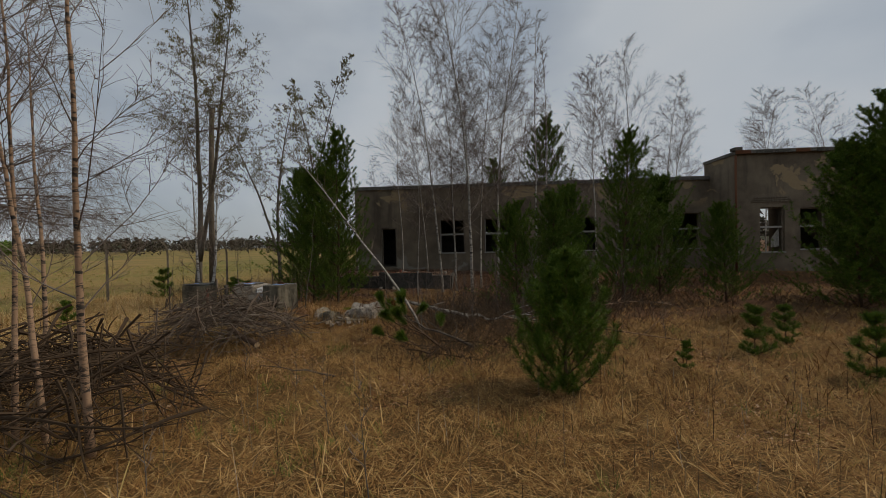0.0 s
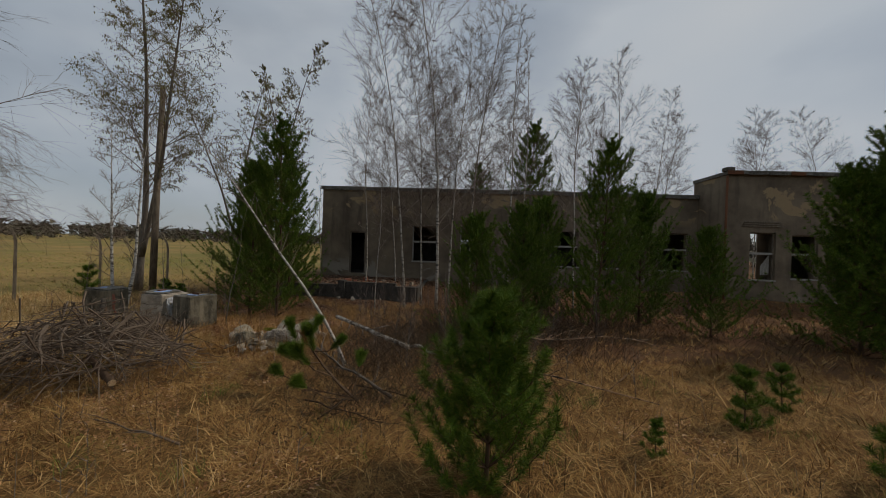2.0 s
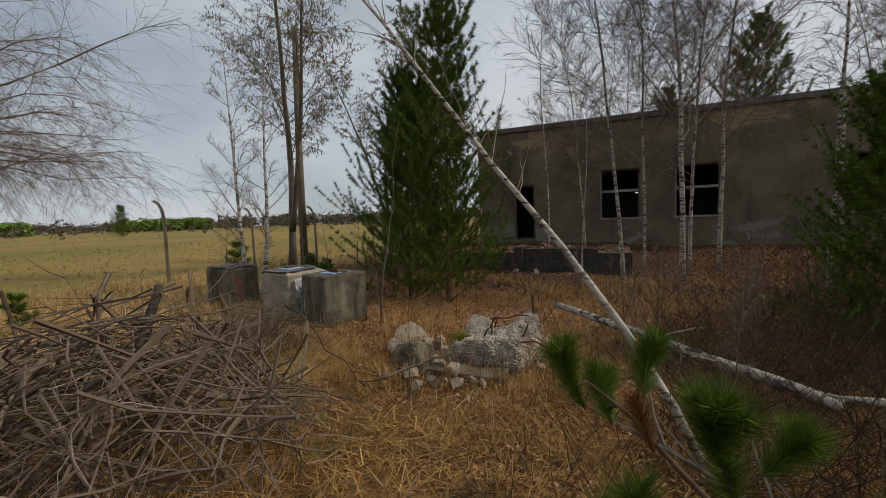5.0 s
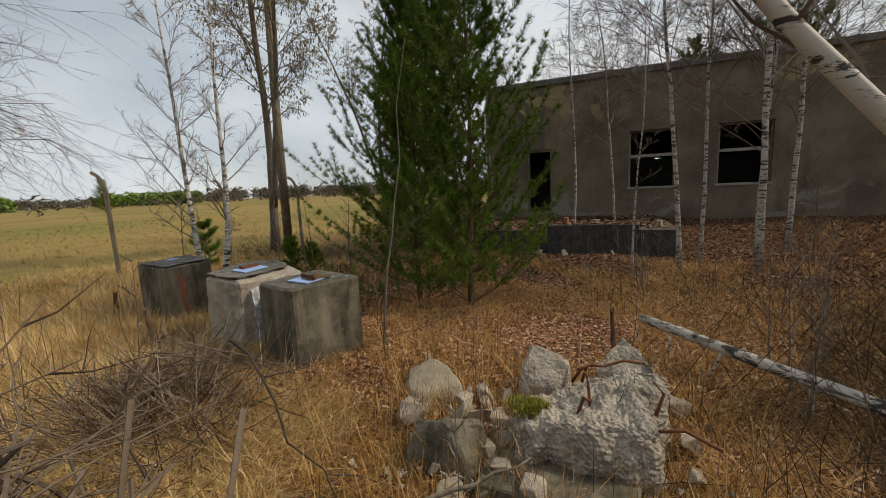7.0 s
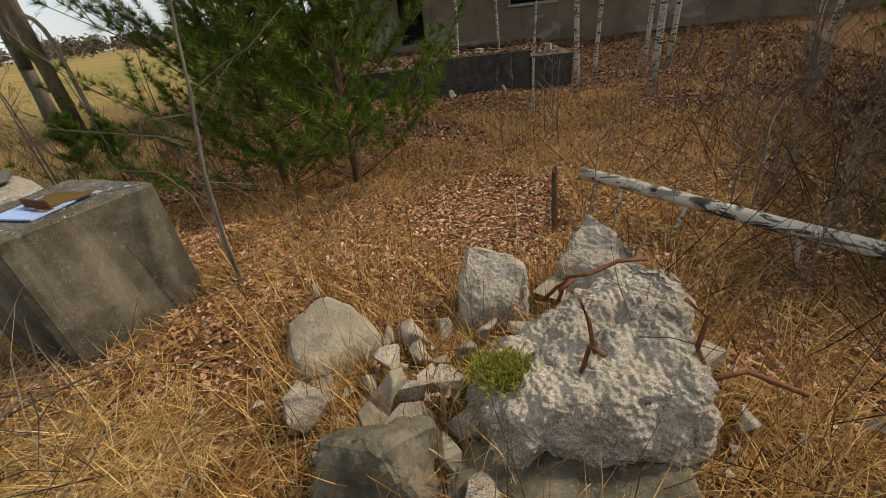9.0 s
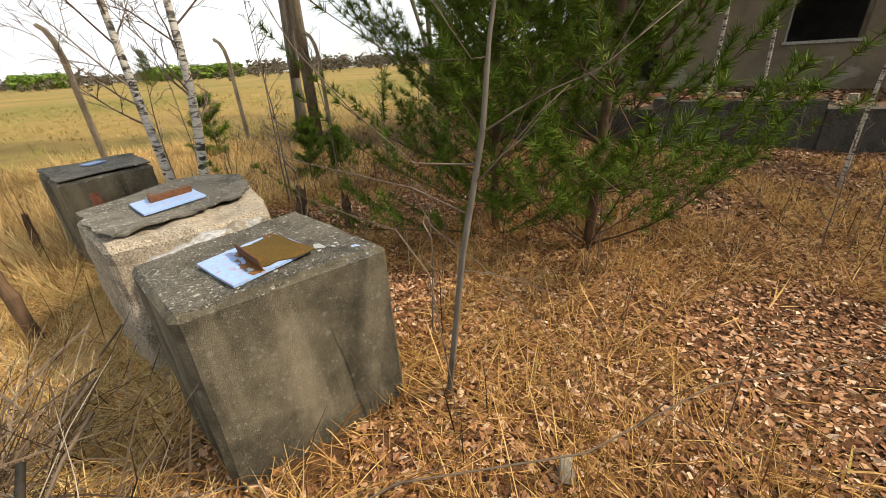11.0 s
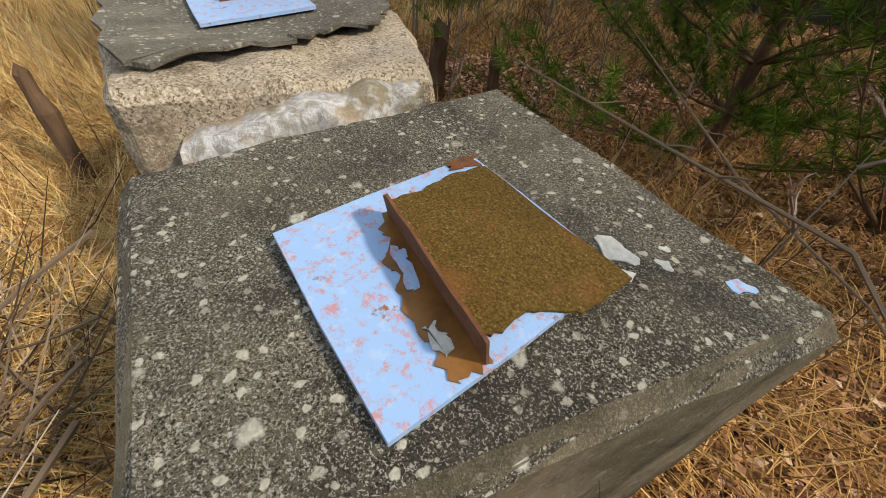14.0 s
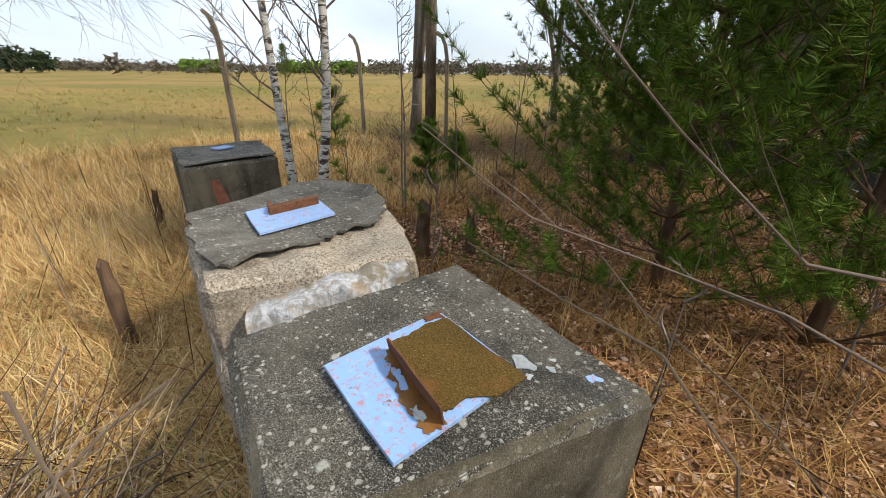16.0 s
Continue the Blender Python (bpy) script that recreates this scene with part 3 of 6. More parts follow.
def lump(name, c, size, turn, mat, label="", seed=0, category="stone", tilt=0.0, flat=1.0):
    """A loose broken stone with six to ten corners."""
    rr = random.Random(seed)
    m = pose(*c, tilt, tilt * 0.5, turn)
    pts = []
    for k in range(9):
        p = Vector((rr.gauss(0, 1), rr.gauss(0, 1), rr.gauss(0, 1))).normalized()
        pts.append(m @ Vector((p.x * size[0] / 2, p.y * size[1] / 2, p.z * size[2] / 2 * flat)))
    ob = rough_hull(name, pts, mat, rough=0.05 * min(size), cuts=3, seed=seed, bevel=0.025 * min(size))
    return tagged(ob, label, category)


def block(name, low, top, z0, z1, mat_top, mat_side, seed, rough=0.006):
    """A cast block with four top and four foot corners: top slab skin and body."""
    e = tagged(new(name), "", "concrete block", "concrete blocks in a row")
    body = [(x, y, z0) for x, y in low] + [(x, y, z1) for x, y in top]
    b = rough_hull("body", body, mat_side, e, rough=rough, cuts=4, seed=seed, bevel=0.02, top_mat=mat_top)
    return e, b


def inset(corners, k):
    cx = sum(c[0] for c in corners) / len(corners)
    cy = sum(c[1] for c in corners) / len(corners)
    return [(cx + (x - cx) * k, cy + (y - cy) * k) for x, y in corners]


A_TOP = [(-1.66, 14.48), (-1.20, 14.355), (-0.95, 14.935), (-1.55, 15.10)]
B_TOP = [(-1.95, 14.53), (-1.69, 15.08), (-2.38, 15.46), (-2.68, 15.30), (-2.54, 14.66)]
C_TOP = [(-3.62, 14.97), (-3.60, 15.56), (-4.22, 15.73), (-4.30, 15.10)]


def hatch(o, ux, uy, z):
    """A painted steel plate (o corner, ux and uy edges) with a folded angle-iron flap on it."""
    h = tagged(new("steel_hatch"), "pale blue flaking steel plate with a rusty lid, lying on concrete", "hatch")

    def q(u, v, zz):
        return (o[0] + ux[0] * u + uy[0] * v, o[1] + ux[1] * u + uy[1] * v, zz)

    def prism(name, us, zlo, zhi, mat, label=""):
        g = Geo()
        n = len(us)
        g.v = [q(u, v, zlo) for u, v in us] + [q(u, v, zhi) for u, v in us]
        g.f = [tuple(range(n - 1, -1, -1)), tuple(range(n, 2 * n))] + [(i, (i + 1) % n, n + (i + 1) % n, n + i) for i in range(n)]
        return part(name, g, mat, h, label)

    prism("plate", [(0, 0), (0.5, -0.008), (1, 0), (1.01, 0.5), (1, 1), (0.4, 1.008), (0, 1), (-0.006, 0.4)], z, z + 0.008, M_PLATE, "pale blue paint flaking to pink primer")
    return h, q




def ragged(outline, n, amp, seed):
    """The outline with n bits to each side, each corner shaken by amp."""
    rr = random.Random(seed)
    res = []
    for k, p in enumerate(outline):
        w = outline[(k + 1) % len(outline)]
        for i in range(n):
            f = i / n
            res.append((p[0] + (w[0] - p[0]) * f + rr.uniform(-amp, amp), p[1] + (w[1] - p[1]) * f + rr.uniform(-amp, amp)))
    return res


def felt(name, outline, z, mat, parent, label, seed, amp, lift):
    """A thin torn sheet of roofing felt, curled up a little along its edge."""
    rr = random.Random(seed)
    us = ragged(outline, 7, amp, seed)
    cx, cy = sum(p[0] for p in us) / len(us), sum(p[1] for p in us) / len(us)
    g = Geo()
    m = len(us)
    rings = [0.0, 0.35, 0.7, 0.9, 1.0]
    for dz in (0.0, 0.009):
        for f in rings[1:]:
            for k, (x, y) in enumerate(us):
                curl = lift * max(0.0, f - 0.7) / 0.3 * (0.4 + 0.6 * math.sin(k * 0.55 + seed) ** 2)
                g.v.append((cx + (x - cx) * f, cy + (y - cy) * f, z + dz + curl + rr.uniform(0, 0.0025)))
    nr = len(rings) - 1
    for side in range(2):
        b = side * nr * m
        g.f.append(tuple(b + k for k in (range(m) if side else range(m - 1, -1, -1))))
        for r in range(nr - 1):
            for k in range(m):
                k2 = (k + 1) % m
                f = (b + r * m + k, b + (r + 1) * m + k, b + (r + 1) * m + k2, b + r * m + k2)
                g.f.append(f if side else f[::-1])
    e0, e1 = (nr - 1) * m, (2 * nr - 1) * m
    for k in range(m):
        g.f.append((e0 + k, e0 + (k + 1) % m, e1 + (k + 1) % m, e1 + k))
    return part(name, g, mat, parent, label)


def build_blocks():
    g0 = -0.35
    # nearest block with the open hatch
    a, body = block("concrete_block", inset(A_TOP, 1.02), A_TOP, g0, 0.56, M_CONC, M_CONC_SIDE, 1)
    tagged(a, "square grey concrete block speckled with pale lichen", "concrete block", "concrete blocks in a row")
    o, px, py = (-1.416, 14.570), (-1.175, 14.526), (-1.388, 14.842)
    ux, uy = (px[0] - o[0], px[1] - o[1]), (py[0] - o[0], py[1] - o[1])
    h, q = hatch(o, ux, uy, 0.566)
    def sheet(name, outline, thick, z0, mat, label, seed, amp=0.012, n=5):
        us = ragged(outline, n, amp, seed)
        g = Geo()
        m = len(us)
        lo = [q(u, v, z0) for u, v in us]
        g.v = lo + [(x, y, z + thick) for x, y, z in lo]
        g.f = [tuple(range(m - 1, -1, -1)), tuple(range(m, 2 * m))] + [(k, (k + 1) % m, m + (k + 1) % m, m + k) for k in range(m)]
        return part(name, g, mat, h, label)

    zp = 0.574
    sheet("lid", [(0.10, 0.47), (0.20, 0.43), (0.60, 0.39), (0.90, 0.365), (0.93, 0.45), (0.92, 0.56), (0.97, 0.64), (1.055, 0.72), (1.06, 0.985), (0.14, 0.99), (0.09, 0.80), (0.12, 0.62)], 0.003, zp + 0.001, M_RUSTMOSS, "rusty half of the plate grown over with olive algae", 3, 0.008)
    # dark strip paints the shadow that the flange throws over the rusty plate
    sheet("rust_strip", [(0.10, 0.47), (0.22, 0.36), (0.34, 0.35), (0.44, 0.27), (0.52, 0.29), (0.66, 0.235), (0.82, 0.25), (0.97, 0.21), (1.0, 0.30), (0.99, 0.37), (0.5, 0.42)], 0.001, zp + 0.001, M_RUST_SHADOWED, "brown rust before the flange, with the flange's shadow painted in", 5, 0.018)
    sheet("paint_remnant", [(0.36, 0.33), (0.44, 0.32), (0.60, 0.29), (0.62, 0.325), (0.48, 0.36), (0.40, 0.37)], 0.001, zp + 0.0025, M_PLATE, "flake of pale blue paint left on the rust", 8, 0.012, 4)
    sheet("paint_remnant", [(0.76, 0.25), (0.86, 0.245), (0.90, 0.27), (0.84, 0.30), (0.77, 0.29)], 0.001, zp + 0.0025, M_SPLASH, "flake of pale paint left on the rust", 9, 0.016, 4)
    sheet("rust_edge", [(0.0, 0.86), (0.08, 0.84), (0.10, 1.0), (0.0, 1.0)], 0.001, zp + 0.001, M_RUST, "rusty corner of the plate", 7, 0.03)
    g = Geo()
    rr = random.Random(4)
    n = 18
    edge = [1.0 + rr.uniform(-0.07, 0.05) for _ in range(n + 1)]
    edge[0] = 0.72
    for k in range(n + 1):
        f = k / n
        u = 0.17 + 0.82 * f
        v = 0.425 - 0.085 * f
        hh = 0.043 * edge[k]
        lean = -0.035 * edge[k]
        thick = 0.012
        g.v += [q(u, v, zp), q(u + 0.01, v + lean, zp + hh), q(u + 0.01, v + lean + thick, zp + hh), q(u, v + thick, zp)]
    for k in range(n):
        a0, a1 = 4 * k, 4 * k + 4
        g.f += [(a0, a1, a1 + 1, a0 + 1), (a0 + 1, a1 + 1, a1 + 2, a0 + 2), (a0 + 2, a1 + 2, a1 + 3, a0 + 3)]
    g.f += [(0, 1, 2, 3), (4 * n + 3, 4 * n + 2, 4 * n + 1, 4 * n)]
    part("flange", g, M_RUST, h, "thin dark rusty upright flange")
    # dried splashes of paint on the concrete
    for k, (x, y, r) in enumerate(((-1.052, 14.892, 0.019), (-1.165, 14.84, 0.03), (-1.055, 14.794, 0.024), (-1.085, 14.81, 0.02), (-1.12, 14.86, 0.012), (-1.14, 14.815, 0.013), (-1.19, 14.79, 0.008), (-1.10, 14.775, 0.010), (-1.03, 14.83, 0.009), (-1.13, 14.885, 0.008))):
        rr = random.Random(k)
        g = Geo()
        ring = [(x + r * math.cos(a * 0.4488) * (0.75 + 0.3 * math.sin(a * 0.9 + k * 2.1)) * rr.uniform(0.85, 1.1), y + r * 0.75 * math.sin(a * 0.4488) * (0.75 + 0.3 * math.sin(a * 1.35 + k)) * rr.uniform(0.85, 1.1)) for a in range(14)]
        zs = 0.551
        g.v = [(u, v, zs) for u, v in ring] + [(u, v, zs + 0.0085) for u, v in ring]
        g.f = [tuple(range(14, 28))] + [(i, (i + 1) % 14, 14 + (i + 1) % 14, 14 + i) for i in range(14)]
        part("paint_splash", g, M_SPLASH if k not in (0, 2) else M_PLATE, a, "dried splash of pale paint")
    # middle block with fallen coat
    b, body = block("concrete_block", inset(B_TOP, 1.04), B_TOP, g0, 0.54, M_PALE, M_PALE, 5, 0.02)
    tagged(b, "broken block, pale crumbling concrete under a dark roofing-felt top", "concrete block", "concrete blocks in a row")
    fb = [(-1.99, 14.575), (-2.00, 14.72), (-1.955, 14.86), (-1.985, 15.0), (-1.96, 15.13), (-2.06, 15.25), (-2.38, 15.44), (-2.67, 15.30), (-2.545, 14.67)]
    felt("felt_top", fb, 0.552, M_FELT, b, "dark curled roofing-felt top", 8, 0.019, 0.008)
    g = Geo()
    nu, nw = 40, 26
    p0, p1, out = Vector((-1.925, 14.565, 0)), Vector((-1.695, 15.05, 0)), Vector((0.89, -0.45, 0))
    for back in (0, 1):
        for i in range(nu + 1):
            f = i / nu
            top = 0.435 + 0.09 * math.sin(min(1.0, f * 1.15 + 0.12) * 1.5) + 0.02 * noise.noise(Vector((f * 7, 0, 3)))
            for j in range(nw + 1):
                w = j / nw
                z = -0.12 + (top + 0.12) * w
                d = 0.095 - 0.05 * w ** 6 + 0.022 * noise.noise(Vector((f * 5, z * 9, 1))) + 0.012 * noise.noise(Vector((f * 16, z * 26, 5)))
                dent = noise.noise(Vector((f * 4.2 + 4, z * 9, 8)))
                d -= 0.06 * max(0.0, dent) if z > 0.25 else 0.0
                p = p0.lerp(p1, 0.1 + 0.86 * f) + out * (d if not back else -0.05)
                g.v.append((p.x, p.y, z))
    m1 = nw + 1
    half = (nu + 1) * m1
    for i in range(nu):
        for j in range(nw):
            c = (i * m1 + j, (i + 1) * m1 + j, (i + 1) * m1 + j + 1, i * m1 + j + 1)
            g.f.append(c)
            g.f.append(tuple(half + k for k in reversed(c)))
        g.f.append((i * m1 + nw, (i + 1) * m1 + nw, half + (i + 1) * m1 + nw, half + i * m1 + nw))
    for j in range(nw):
        g.f.append((j + 1, j, half + j, half + j + 1))
        e1 = nu * m1
        g.f.append((e1 + j, e1 + j + 1, half + e1 + j + 1, half + e1 + j))
    part("white_coat", g, M_FOIL, b, "flaking white and silver coat on the front", True)
    h2, q2 = hatch((-2.375, 14.835), (0.25, -0.06), (0.0, 0.285), 0.568)
    g = Geo()
    pts = [q2(0.30, 0.25, 0.574), q2(0.42, 0.25, 0.574), q2(0.42, 0.95, 0.574), q2(0.30, 0.95, 0.574)]
    g.v = pts + [(x, y, 0.604) for x, y, z in pts]
    g.f = [(3, 2, 1, 0), (4, 5, 6, 7), (0, 1, 5, 4), (1, 2, 6, 5), (2, 3, 7, 6), (3, 0, 4, 7)]
    part("angle_iron", g, M_RUST, h2, "rusty red angle iron")
    g = Geo()
    pts = [q2(0.02, 0.3, 0.574), q2(0.32, 0.27, 0.574), q2(0.32, 0.31, 0.574), q2(0.02, 0.34, 0.574)]
    g.v = pts + [(x, y, 0.602) for x, y, z in pts]
    g.f = [(3, 2, 1, 0), (4, 5, 6, 7), (0, 1, 5, 4), (1, 2, 6, 5), (2, 3, 7, 6), (3, 0, 4, 7)]
    part("angle_iron", g, M_RUST, h2)
    g = Geo()
    pts = [q2(0.02, 0.30, 0.5765), q2(0.29, 0.30, 0.5765), q2(0.29, 0.97, 0.5765), q2(0.06, 0.95, 0.5765)]
    g.v = pts + [(x, y, 0.579) for x, y, z in pts]
    g.f = [(3, 2, 1, 0), (4, 5, 6, 7), (0, 1, 5, 4), (1, 2, 6, 5), (2, 3, 7, 6), (3, 0, 4, 7)]
    part("rust_sheet", g, M_RUST, h2, "rusty brown back half of the plate")
    # far block
    c, body = block("concrete_block", inset(C_TOP, 1.02), C_TOP, g0, 0.52, M_CONC, M_CONC_SIDE, 11, 0.008)
    tagged(c, "dark grey concrete block with felt top and orange crack", "concrete block", "concrete blocks in a row")
    felt("felt_top", inset(C_TOP, 0.97), 0.522, M_FELT, c, "curled felt top", 12, 0.012, 0.015)
    g = Geo()
    g.tube([(-3.625, 15.14, 0.42), (-3.617, 15.17, 0.25), (-3.62, 15.15, 0.12), (-3.625, 15.22, -0.05)], [0.03, 0.045, 0.03, 0.035], 6)
    part("crack_filling", g, M_BRICK, c, "orange-brown broken patch")
    h3, q3 = hatch((-4.10, 15.30), (0.10, 0.03), (-0.05, 0.13), 0.537)


build_blocks()


# ---- rubble heap ----
def rebar(pts, r=0.011):
    g = Geo()
    g.tube(pts, [r] * len(pts), 6)
    return g


def build_rubble():
    big = tagged(new("broken_concrete_slab"), "large broken lump of pale concrete with rusty bent rebar", "rubble")
    pts = [(0.66, 14.38, -0.02), (1.22, 14.72, 0.1), (1.40, 14.62, 0.14), (1.24, 14.0, 0.10), (0.70, 13.98, 0.02), (0.52, 14.2, -0.1),
           (1.45, 14.6, -0.35), (1.3, 13.92, -0.33), (0.6, 13.9, -0.35), (0.5, 14.4, -0.35), (1.1, 14.8, -0.35)]
    rough_hull("lump", pts, M_RUBBLE, big, "", 0.05, 7, 21, 0.03)
    for k, p in enumerate(([(0.92, 14.55, 0.02), (0.95, 14.56, 0.13), (1.05, 14.58, 0.13), (1.16, 14.60, 0.17), (1.28, 14.62, 0.16)],
                           [(0.86, 14.58, 0.0), (0.91, 14.54, 0.10), (0.96, 14.50, 0.16), (0.90, 14.46, 0.14)],
                           [(0.98, 14.22, 0.04), (0.97, 14.28, 0.13), (0.95, 14.36, 0.18)],
                           [(0.92, 14.15, 0.03), (0.95, 14.19, 0.11), (0.98, 14.13, 0.13)],
                           [(1.30, 14.2, 0.06), (1.34, 14.25, 0.16), (1.30, 14.33, 0.18)],
                           [(1.24, 14.1, 0.02), (1.42, 14.12, 0.05), (1.56, 14.05, 0.02)])):
        part("rebar", rebar(p, 0.009), M_RUST, big, "bent rusty steel bar", True)
    beige = rough_hull("broken_stone", [(-0.20, 14.74, 0.0), (-0.36, 14.62, -0.1), (-0.28, 14.40, -0.14), (-0.12, 14.36, -0.16), (0.13, 14.55, -0.14), (0.0, 14.68, -0.05),
                                        (-0.36, 14.62, -0.34), (0.14, 14.58, -0.34), (-0.15, 14.32, -0.34), (-0.2, 14.8, -0.34)], M_BEIGE, None, "", 0.010, 4, 31, 0.03)
    tagged(beige, "smooth beige triangular piece of broken stone in the grass", "stone")
    s2 = rough_hull("broken_stone", [(0.52, 15.0, 0.09), (0.78, 14.92, 0.05), (0.84, 14.86, -0.02), (0.46, 14.72, -0.12), (0.78, 14.74, -0.12), (0.52, 15.1, -0.35), (0.86, 15.02, -0.35), (0.5, 14.7, -0.35), (0.82, 14.7, -0.35)], M_RUBBLE, None, "", 0.022, 5, 33, 0.03)
    tagged(s2, "upright grey piece of broken concrete with straight edges", "rubble")
    s3 = rough_hull("broken_stone", [(1.17, 15.14, 0.13), (1.27, 15.05, 0.07), (1.40, 14.86, -0.05), (0.99, 14.92, -0.05), (1.43, 14.95, -0.36), (0.95, 15.0, -0.36), (1.2, 15.3, -0.36), (1.25, 14.75, -0.3)], M_RUBBLE, None, "", 0.028, 5, 35, 0.03)
    tagged(s3, "pointed grey lump of broken concrete", "rubble")
    dark = rough_hull("broken_stone", [(0.02, 13.98, -0.05), (0.28, 13.9, 0.02), (0.42, 14.02, -0.02), (0.45, 13.75, -0.35), (0.0, 13.75, -0.35), (0.05, 14.25, -0.35), (0.45, 14.2, -0.35)], M_CONC_SIDE, None, "", 0.03, 4, 37, 0.02)
    tagged(dark, "dark rough lump of broken concrete", "rubble")
    under = rough_hull("broken_slab", [(x, y, z) for x, y in ((0.45, 13.72), (1.2, 13.68), (1.22, 13.95), (0.5, 14.05)) for z in (-0.35, -0.17)], M_CONC_SIDE, None, "", 0.012, 3, 39, 0.01)
    tagged(under, "dark flat piece of broken concrete slab", "rubble")
    spots = [(-0.13, 14.2, 0.22), (0.17, 14.42, 0.17), (0.30, 14.50, 0.13), (0.22, 14.26, 0.2), (0.34, 14.34, 0.14), (0.44, 14.33, 0.15), (0.30, 14.10, 0.2), (0.46, 14.0, 0.15),
             (0.52, 14.52, 0.12), (0.1, 14.32, 0.1), (0.05, 14.5, 0.08), (0.40, 14.46, 0.09), (0.56, 13.85, 0.17), (0.75, 13.78, 0.2), (0.95, 13.72, 0.16), (0.35, 13.68, 0.15),
             (0.62, 13.6, 0.13), (0.85, 13.55, 0.15), (1.45, 14.15, 0.14), (-0.3, 14.9, 0.1), (0.2, 13.85, 0.12), (1.05, 13.6, 0.12), (0.5, 13.5, 0.12), (-0.02, 14.08, 0.1),
             (0.26, 14.62, 0.16), (0.40, 14.66, 0.12), (0.12, 14.60, 0.11), (0.94, 14.86, 0.2), (0.62, 14.62, 0.16), (0.36, 14.2, 0.22), (0.52, 14.14, 0.18), (0.16, 14.14, 0.14), (-0.06, 14.3, 0.12), (1.5, 14.4, 0.16), (1.48, 14.8, 0.2), (0.74, 14.66, 0.12)]
    for k, (x, y, s) in enumerate(spots):
        m = (M_RUBBLE, M_PALE, M_RUBBLE, M_BEIGE)[k % 4]
        lump("broken_stone", (x, y, hz(x, y) + 0.3 * s + 0.03), (s * 1.25, s, s * 0.95), k * 67, m, "small broken piece of pale concrete in a heap", 50 + k, tilt=15.0 * (k % 3))
    rr = random.Random(5)
    g = Geo()
    for k in range(420):
        x, y = rr.gauss(0.55, 0.42), rr.gauss(14.1, 0.33)
        s = rr.uniform(0.012, 0.04)
        z = hz(x, y) + s * 0.4 + 0.05
        p = [Vector((x, y, z)) + Vector((rr.uniform(-1, 1), rr.uniform(-1, 1), rr.uniform(-0.8, 0.8))) * s for _ in range(4)]
        n = len(g.v)
        g.v += [tuple(v) for v in p]
        g.f += [(n, n + 1, n + 2), (n, n + 2, n + 3), (n, n + 3, n + 1), (n + 1, n + 3, n + 2)]
    tagged(part("concrete_crumbs", g, M_PALE), "crumbs of broken concrete among the rubble", "rubble", kind="stuff")
    for k, (x, y, s) in enumerate(((-3.0, 13.2, 0.16), (-3.35, 13.35, 0.13), (-2.15, 14.1, 0.12), (-2.05, 13.75, 0.08), (-3.9, 13.0, 0.1), (-0.4, 21.6, 0.22), (0.15, 21.5, 0.28), (1.2, 21.7, 0.18), (5.9, 18.8, 0.25), (6.9, 19.5, 0.25))):
        lump("stone", (x, y, hz(x, y) + 0.25 * s), (s, s * 0.8, s * 0.7), k * 40, M_PALE, "pale broken stone lying in dry grass", 90 + k)


build_rubble()


# ---- trees ----
def bend_path(p, d, length, n, wob, lift, rr):
    """Points of a shoot from p along d, wandering by wob and pulled up (or down) by lift."""
    pts = [Vector(p)]
    d = Vector(d).normalized()
    for _ in range(n):
        d = (d + Vector((rr.uniform(-wob, wob), rr.uniform(-wob, wob), rr.uniform(-wob, wob) + lift))).normalized()
        pts.append(pts[-1] + d * (length / n))
    return pts


def at(pts, f):
    k = f * (len(pts) - 1)
    i = min(int(k), len(pts) - 2)
    return pts[i].lerp(pts[i + 1], k - i), (pts[i + 1] - pts[i]).normalized()


